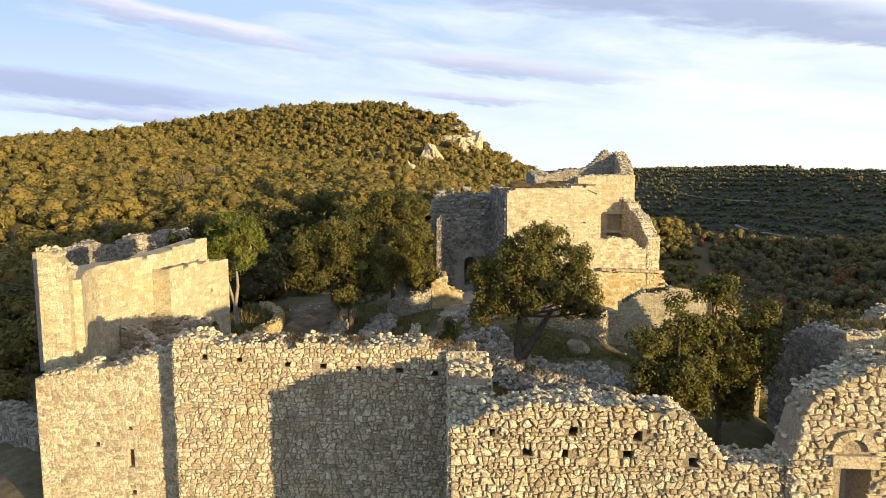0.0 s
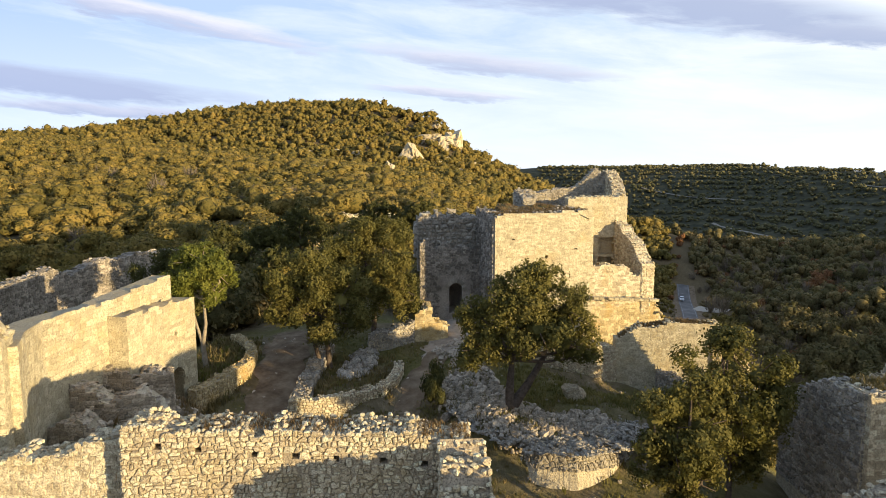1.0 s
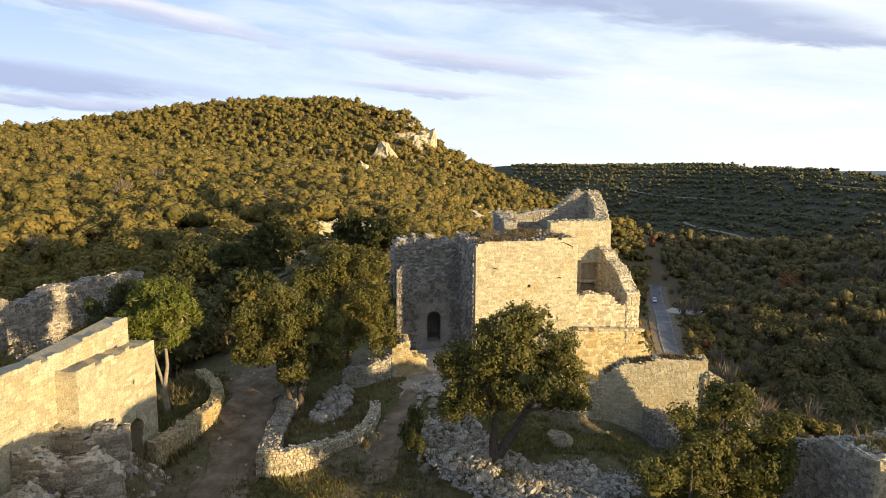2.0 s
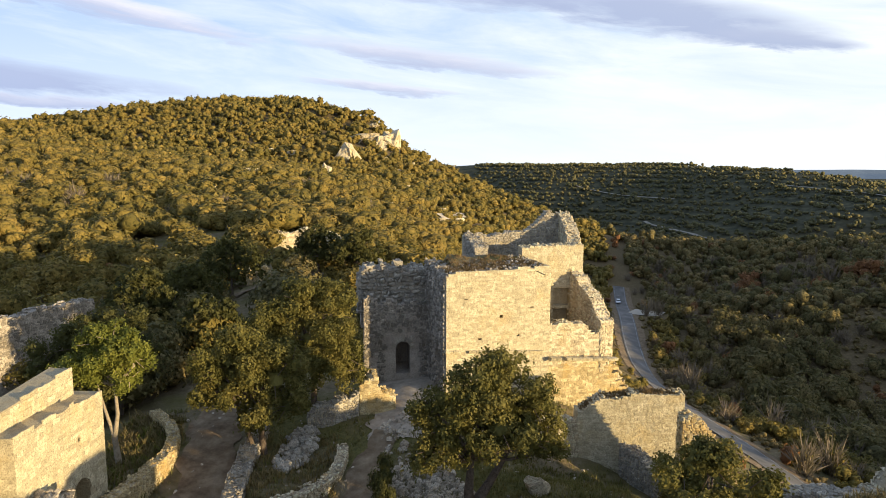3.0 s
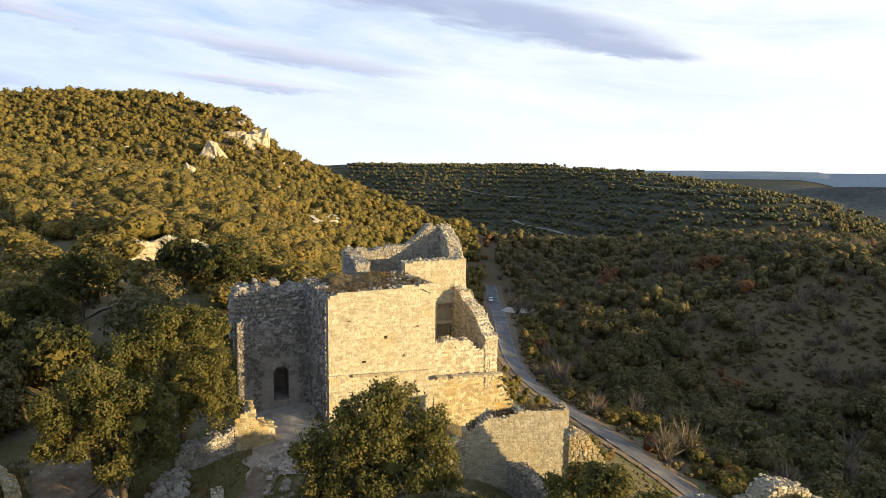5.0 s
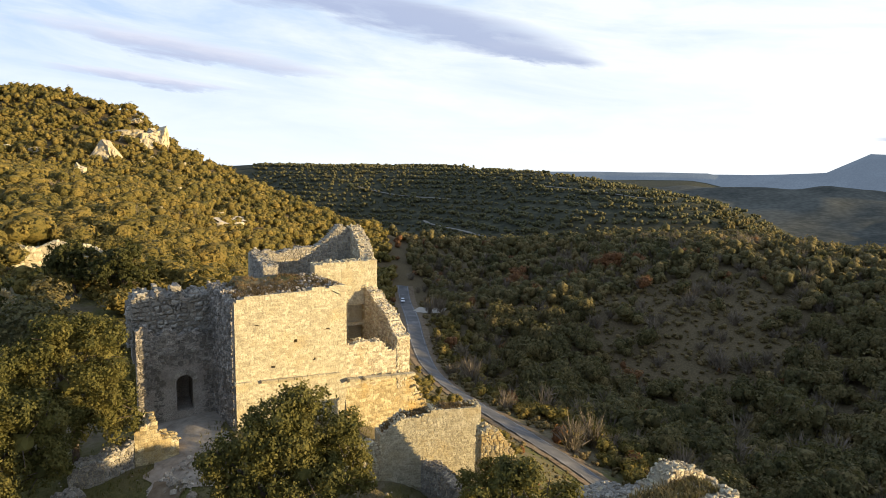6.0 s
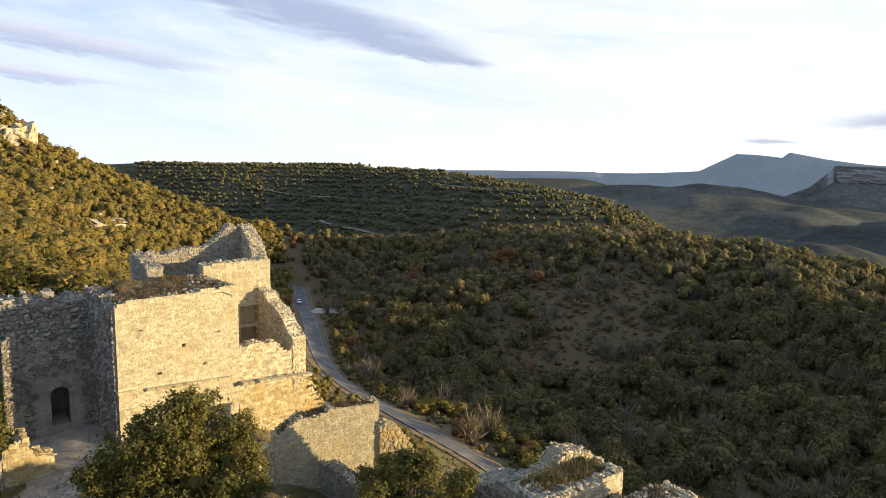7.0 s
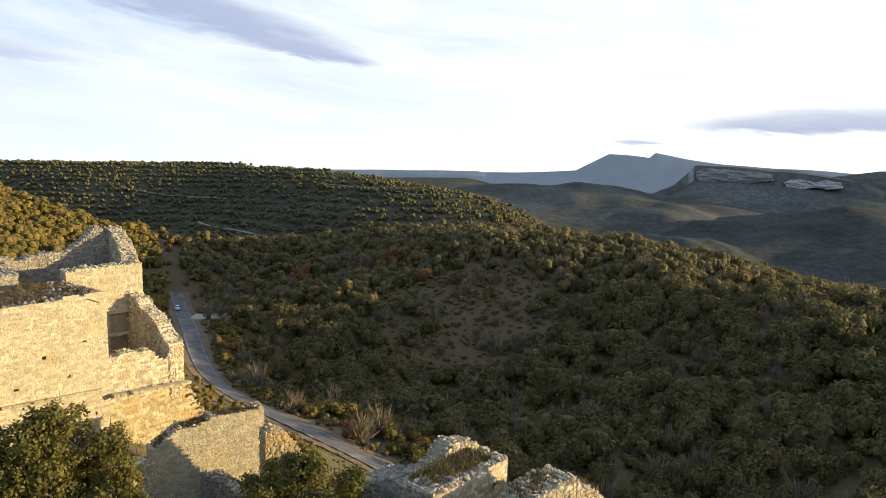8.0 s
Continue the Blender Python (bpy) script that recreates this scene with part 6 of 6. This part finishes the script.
crag((-31, 196.5, 6.6), [(-3.4, -1), (-1, 1.2), (2.4, 0.8), (3.4, -1.6), (0, -1.6)], 4, 307, "low pale rock ledge among the scrub")
crag((-15, 300, 13.5), [(-3, -1.6), (0, 2.4), (2.8, 0.6), (3.0, -2.4), (0, -2.4)], 4, 308, "small pale rock face on the slope")
crag((-40, 260, 12.5), [(-3.4, -1.2), (-1, 1.6), (2.4, 1.0), (3.4, -1.8), (0, -1.8)], 4, 309, "low pale rock ledge on the slope")
BLUFF = stone_material("grey_cliff_rock", (0.52, 0.485, 0.435), (0.43, 0.395, 0.35), (0.19, 0.17, 0.145), (0.45, 0.4, 0.33), 0.4)
# pale bluffs along the edge of the flat-topped hill
crag((*toward(68.4, 1530), 9), [(-66, 4), (-58, 13), (-20, 12), (26, 7), (62, 2), (66, -8), (30, -13), (-8, -11), (-46, -15), (-62, -11)], 40, 401, "long pale limestone cliff under the flat-topped hill's edge", -68.4, BLUFF, 0.5)
crag((*toward(73.9, 1530), -7), [(-46, 3), (-34, 9), (-8, 7), (4, 3), (20, 8), (42, 4), (46, -5), (20, -8), (2, -5), (-16, -9), (-40, -6)], 36, 402, "broken pale limestone cliff on the flat-topped hill's flank", -73.9, BLUFF, 0.5)
rr = np.random.default_rng(12)
for n in range(34):
    ox, oy = rr.uniform(-75, 48), rr.uniform(150, 430)
    oz = float(ground_height(ox, oy))
    s = rr.uniform(1.4, 3.6)
    rock("outcrop", (ox, oy, oz + 1.6), (s * 2.1, s, s * 0.4 + 2.0), 100 + n, CLIFF, "pale limestone outcrop among the hillside scrub", group="outcrops on the wooded hill")
rock("boulder", (7.2, 34.2, 0.4), (1.2, 0.8, 0.8), 21, STONE, "pale boulder lying in the grass", "boulder")


def tufts(name, spots, mat, label, seed, blades=9, category="dry grass"):
    """Clumps of thin bent blades. spots: rows of x, y, z, height."""
    r = np.random.default_rng(seed)
    vs, fs, n0 = [], [], 0
    for x, y, z, h in spots:
        for _ in range(blades):
            a = r.uniform(0, 6.28)
            d = np.array((math.cos(a), math.sin(a), 0))
            side = np.array((-d[1], d[0], 0)) * h * 0.07
            p = np.array((x, y, z)) + np.append(r.normal(0, h * 0.35, 2), 0)
            mid = p + d * h * 0.18 + np.array((0, 0, h * 0.6))
            tip = p + d * h * r.uniform(0.3, 0.8) + np.array((0, 0, h * r.uniform(0.7, 1.1)))
            vs += [p - side, p + side, mid + side * 0.8, mid - side * 0.8, tip]
            fs += [[n0, n0 + 1, n0 + 2, n0 + 3], [n0 + 3, n0 + 2, n0 + 4]]
            n0 += 5
    return link(name, mesh_of(name, np.array(vs), fs, mat), None, label, category, "stuff")


def over(seed, n, path, thick, top, lo, hi):
    """Spots on the top of a wall."""
    r = np.random.default_rng(seed)
    at, length = along(path)
    tu, tz = np.array(top, float).T
    rows = []
    for _ in range(n):
        s, o = r.uniform(0, length), r.uniform(0.1, thick - 0.1)
        x, y, _, _ = at(s, o)
        rows.append((x, y, float(np.interp(s, tu, tz)) - 0.05, r.uniform(lo, hi)))
    return rows


GRASS = leaf_material("short_grass", (0.095, 0.1, 0.026), (0.17, 0.155, 0.045), (0.25, 0.2, 0.075), 1.2, 0.7)
BROWN = leaf_material("brown_weeds", (0.12, 0.078, 0.04), (0.2, 0.13, 0.065), (0.27, 0.18, 0.095), 1.5, 0.8)
tufts("wall_top_plants", over(1, 420, [(-6.5, 20.0), (-4, 19.9), (0.9, 19.6)], 1.3, [(0, 4.35), (4, 4.3), (7.5, 4.1)], 0.05, 0.16), BROWN, "brown dry plants along the wall top", 1)
tufts("wall_top_plants", over(2, 900, [(4.6, 44.6), (10.7, 45.5)], 4.4, [(0, 8.5), (6.4, 8.75)], 0.1, 0.3), BROWN, "dry grass and weeds on the keep's broken top", 2)
tufts("wall_top_plants", over(3, 300, [(15.9, 24.9), (19.4, 25.0)], 1.4, [(0, 3.4), (3.6, 3.5)], 0.12, 0.35), DRY, "dry grass on the wall fragment", 3)
tufts("wall_top_plants", over(4, 160, [(17.8, 21.9), (22.0, 21.5)], 1.2, [(0, 3.2), (2, 3.4), (4.3, 2.3)], 0.15, 0.4), BROWN, "brown weeds on the broken fragment", 4)
court = spots_in(95, 5200, -13, 13, 24, 46, 0.1, 0.22)
court = court[(np.abs(court[:, 0] + 8.3) > 1.5) & (np.hypot(court[:, 0] + 0.6 - 0.33 * (court[:, 1] - 38), 0) > 0.8)]
tufts("courtyard_grass", court, GRASS, "short grass in the courtyard", 5, 6, "grass")
tufts("courtyard_weeds", spots_in(96, 900, -13.5, -10.3, 34.5, 45, 0.15, 0.4, lambda x, y: x < -9.6 - 0.25 * np.abs(y - 39.5)), DRY, "dry weeds by the sunken path", 6, 8)
# sunlight on this near grass is put in as yellow blades
tufts("lit_grass", spots_in(98, 2600, -12.5, 6, 25, 34.5, 0.1, 0.24, lambda x, y: np.sin(0.9 * x + 0.4 * y) + np.sin(1.3 * y - 0.5 * x) > -0.3), DRY, "grass coloured yellow to look sunlit at the courtyard's near side", 15, 7)
tufts("courtyard_grass", spots_in(99, 1500, 4, 13, 33.2, 38.4, 0.1, 0.22), GRASS, "green grass between the oak and the keep", 16, 7, "grass")
tufts("courtyard_grass", spots_in(90, 500, -13.5, -10.6, 35, 44.5, 0.12, 0.3, lambda x, y: x < -10 - 0.25 * np.abs(y - 39.5)), LEAF_BRIGHT, "fresh green plants inside the golden wall", 17, 8, "plants")
tufts("courtyard_grass", spots_in(89, 4200, -7.5, 1.5, 28.5, 35.0, 0.07, 0.16), GRASS, "short olive grass before the terrace wall", 18, 7, "grass")
tufts("terrace_weeds", spots_in(97, 500, -6.5, -2, 35.5, 41, 0.12, 0.3), DRY, "dry weeds on the terrace", 7, 8)


# rubble-filled vault remains beside the bastion
def mound_height(x, y):
    k = np.clip(1 - np.abs((x + 12.9) / 2.6) ** 3, 0, 1) * np.clip(1 - np.abs((y - 28.6) / 5.4) ** 4, 0, 1)
    step = 0.35 * np.floor(3 * np.sin(x * 0.9 + y * 0.5) + 0.5 * np.sin(y * 2.1)) / 3
    return ground_height(x, y) - 0.3 + k * (3.0 + 0.12 * (y - 29) + step + 0.15 * np.sin(5 * x) * np.sin(4.1 * y))


link("rubble_mound", grid_mesh("rubble_mound", np.arange(-15.6, -10.2, 0.2), np.arange(23.4, 35.6, 0.2), mound_height, GROUND), None, "overgrown rubble mound inside the bastion", "mound", "structure")
rm = np.random.default_rng(44)
mx, my = rm.uniform(-15.2, -10.6, 900), rm.uniform(24, 35, 900)
strew("rubble", np.stack([mx, my, mound_height(mx, my) + 0.02, rm.choice([0.08, 0.12, 0.18, 0.28], 900)], 1), FIELD_STONE, "tumbled stones on the bastion mound", "rubble", 6)
tufts("mound_weeds", np.stack([mx[:420] + 0.1, my[:420] + 0.13, mound_height(mx[:420], my[:420]), rm.uniform(0.12, 0.35, 420)], 1), BROWN, "brown weeds on the bastion mound", 8)

# stepped courses of the fallen vault, standing out of the mound
for n, (path, top) in enumerate([([(-14.3, 26.6), (-12.6, 26.4), (-10.9, 27.0)], [(0, 1.9), (1.2, 2.3), (2.2, 1.5), (3.5, 1.2)]),
                                 ([(-14.4, 28.3), (-12.4, 28.2), (-10.7, 28.8)], [(0, 2.6), (1.4, 2.4), (2.6, 2.5), (3.8, 1.7)]),
                                 ([(-14.0, 30.3), (-12.6, 30.3), (-11.2, 30.8)], [(0, 3.1), (1.0, 2.8), (2.9, 2.4)])]):
    wall("ruined_vault", path, top, 1.1, base=-1, label="brown stepped courses of a fallen vault", category="ruined vault", seed=160 + n, kind="block", mat=FIELD_STONE, core=MORTAR, size=(0.42, 0.17), proud=0.05, ragged=0.3, limit=90, near=(-10, 20), show_from=0.2)
shrub_z = float(ground_height(0.15, 35.2))
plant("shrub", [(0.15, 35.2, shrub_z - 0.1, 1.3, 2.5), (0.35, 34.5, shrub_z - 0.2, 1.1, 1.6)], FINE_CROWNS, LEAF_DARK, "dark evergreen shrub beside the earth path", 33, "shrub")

rk = np.random.default_rng(45)
kt, klen = along([(4.4, 44.4), (10.8, 45.3)])
keep_stones = []
for _ in range(420):
    ks, ko = rk.uniform(0, klen), rk.uniform(0.05, 4.8)
    kx, ky, _, _ = kt(ks, ko)
    keep_stones.append((kx, ky, 8.5 + 0.04 * ks + 0.02 * ko, rk.choice([0.08, 0.13, 0.2])))
strew("rubble", keep_stones, STONE_GREY, "loose stones on the keep's broken top", "rubble", 9)



def keep_top(x, y):
    """Earth and rubble that slope up behind the keep's front parapet."""
    back = np.clip((y - 44.9 - 0.137 * (x - 4.4)) / 4.4, 0, 1)
    edge = np.clip(np.minimum(x - 4.5, 10.7 - x) / 0.6, 0, 1)
    return 8.25 + edge * (0.2 + 0.55 * back + 0.12 * np.sin(2.3 * x + y) * np.sin(1.9 * y) + 0.05 * np.sin(7 * x) * np.sin(6 * y))


ob = link("rubble_top", grid_mesh("rubble_top", np.arange(4.5, 10.75, 0.15), np.arange(45.0, 49.2, 0.15), keep_top, GROUND), keep, "weedy earth on the broken keep top")
ob.location = -Vector(keep.location)
kx, ky = rk.uniform(4.7, 10.5, 600), rk.uniform(45.2, 49.0, 600)
tufts("wall_top_plants", np.stack([kx, ky, keep_top(kx, ky), rk.uniform(0.07, 0.2, 600)], 1), BROWN, "brown grass on the keep's earthen top", 21)
tufts("wall_top_plants", over(5, 380, [(11.2, 39.8), (12.2, 39.7), (16.3, 38.8)], 0.9, [(0, 1.7), (1.2, 2.3), (3.5, 2.7), (5.4, 2.65)], 0.1, 0.24), BROWN, "brown weeds on the outwork wall", 22)

# string course and quoins of the keep
for (ax, ay, az), (bx, by, bz) in (((4.3, 44.24, 3.92), (10.95, 45.14, 3.5)), ((10.95, 44.85, 3.1), (15.7, 45.1, 2.85))):
    n = 14
    for i in range(n):
        if (i * 7) % 11 == 3:
            continue
        p, q = [Vector((ax, ay, az)).lerp(Vector((bx, by, bz)), (i + e) / n) for e in (0.02, 0.98)]
        pile = Pile()
        out = Vector((0.14, -0.99, 0)) * (0.15 + 0.03 * (i % 3))
        back = Vector((-0.14, 0.99, 0)) * 0.25
        pile.box([tuple(v + Vector((0, 0, -0.13))) for v in (p + out * 0.6, q + out * 0.6, q + back, p + back)], [tuple(v + Vector((0, 0, 0.04))) for v in (p + out, q + out, q + back, p + back)])
        ob = link("ledge_stone", mesh_of("ledge_stone", pile.v, pile.f, ASHLAR), keep)
        ob.location = -Vector(keep.location)

# ---- distance: ruin on the terrace, tracks, lay-by and car ----
wall("ruined_wall", [(-14.5, 114), (-10.5, 115), (-8, 114.5)], [(0, 3.6), (1, 4.6), (2, 4.0), (4, 4.2), (5, 4.9), (6.6, 4.6)], 1.2, label="far ruined wall among the scrub", seed=71, limit=60, size=(0.5, 0.35), base=-1)
wall("ruined_wall", [(-6.6, 114.8), (-3.4, 115.2)], [(0, 3.6), (1, 4.3), (2, 3.9), (3.2, 3.2)], 1.2, label="short far ruined wall among the scrub", seed=73, limit=40, size=(0.5, 0.35), base=-1)
wall("ruined_wall", [(-14.6, 90), (-11.4, 90.3)], [(0, 1.6), (1, 2.6), (2.4, 2.3), (3.2, 1.2)], 0.9, label="sunlit golden wall stub between dark oaks", seed=72, mat=STONE_GOLD, limit=60, size=(0.4, 0.28), base=-1.5)
ribbon("path", [(-18, 78), (-14, 84), (-11.5, 88), (-7, 88.5)], 2.0, PATH_EARTH, 0.15, "pale footpath behind the ruin", "path", step=0.8)
TRACK = plain("dull_track_gravel", (0.25, 0.22, 0.175), 0.95)
PALE = plain("pale_gravel", (0.42, 0.365, 0.285), 0.95)
ribbon("track", [(281, 640), (284, 622), (278, 598), (282, 575), (278, 548), (282, 526), (277, 506), (282, 490)], 3, TRACK, 2.0, "pale gravel track across the far valley", "track", step=6, rag=0.3)
ribbon("track", [(30, 262), (34, 271), (41.6, 292), (52, 318)], 4, PALE, 2.4, "pale track on the hillside", "track", step=3, rag=0.2)
ribbon("lay_by", [(97, 239, -38.8), (101, 236, -38.7), (106, 231, -38.6), (112, 226, -38.4)], 10, PALE, 0.2, "pale gravel lay-by beside the road", "lay-by", step=2, rag=0.15)


ribbon("track", [(119, 210), (120, 206), (121, 202), (122, 198)], 4.5, PALE, 0.5, "bare pale patch of ground among the bushes", "bare ground", step=1, rag=0.2)


for line in ([(268, 830), (278, 805), (289, 775), (300, 750), (314, 729), (330, 700), (343, 669)], [(418, 640), (432, 590), (440, 540), (443, 500), (441, 456)]):
    ribbon("track", line, 2.0, TRACK, 1.6, "thin pale terrace track on the far hill", "track", step=6, rag=0.3)


def disc(pile, mid, axis, radius, width, sides=14):
    pile.tube([tuple(Vector(mid) - Vector(axis) * width / 2), tuple(Vector(mid) + Vector(axis) * width / 2)], [radius, radius], sides)
    n = len(pile.v)
    pile.f.append([n - 2 * sides + k for k in reversed(range(sides))])


def small_car(x, y, z, turn, paint):
    car = thing("car", (x, y, z), "small white hatchback car on the asphalt road", "car")
    car.rotation_euler = (0, 0, radians(turn))
    body = Pile()
    prof = [(-2.0, 0.35, 0.75), (-1.9, 0.3, 0.9), (-0.9, 0.25, 1.0), (0.2, 0.25, 1.0), (1.4, 0.25, 0.98), (1.95, 0.3, 0.85), (2.05, 0.4, 0.6)]
    for (a, lo, hi), (b, lo2, hi2) in zip(prof[:-1], prof[1:]):
        body.box([(a, -0.85, lo), (b, -0.85, lo2), (b, 0.85, lo2), (a, 0.85, lo)], [(a, -0.8, hi), (b, -0.8, hi2), (b, 0.8, hi2), (a, 0.8, hi)])
    link("body", mesh_of("body", body.v, body.f, paint), car)
    roof = Pile()
    roof.box([(-0.5, -0.66, 1.38), (1.3, -0.66, 1.38), (1.3, 0.66, 1.38), (-0.5, 0.66, 1.38)], [(-0.35, -0.6, 1.46), (1.15, -0.6, 1.46), (1.15, 0.6, 1.46), (-0.35, 0.6, 1.46)])
    link("roof", mesh_of("roof", roof.v, roof.f, paint), car)
    cab = Pile()
    cab.box([(-1.1, -0.78, 1.0), (1.75, -0.78, 0.98), (1.75, 0.78, 0.98), (-1.1, 0.78, 1.0)], [(-0.48, -0.64, 1.38), (1.28, -0.64, 1.38), (1.28, 0.64, 1.38), (-0.48, 0.64, 1.38)])
    link("cabin_glass", mesh_of("cabin_glass", cab.v, cab.f, DARK_GLASS), car, "dark tinted car windows")
    for wx in (-1.25, 1.25):
        for wy in (-0.8, 0.8):
            tyre = Pile()
            disc(tyre, (wx, wy, 0.31), (0, 1, 0), 0.31, 0.2)
            ob = link("wheel", mesh_of("wheel", tyre.v, tyre.f, RUBBER), car)
            rim = Pile()
            disc(rim, (wx, wy * 1.02, 0.31), (0, 1, 0), 0.19, 0.19)
            link("rim", mesh_of("rim", rim.v, rim.f, STEEL), ob)


WHITE = plain("white_car_paint", (0.8, 0.8, 0.8), 0.3)
DARK_GLASS = plain("dark_glass", (0.02, 0.022, 0.025), 0.08)
RUBBER = plain("tyre_rubber", (0.02, 0.02, 0.02), 0.8)
STEEL = plain("wheel_steel", (0.5, 0.5, 0.5), 0.35)
small_car(105.0, 262, float(ground_height(105.0, 262)) + 0.35, 70, WHITE)
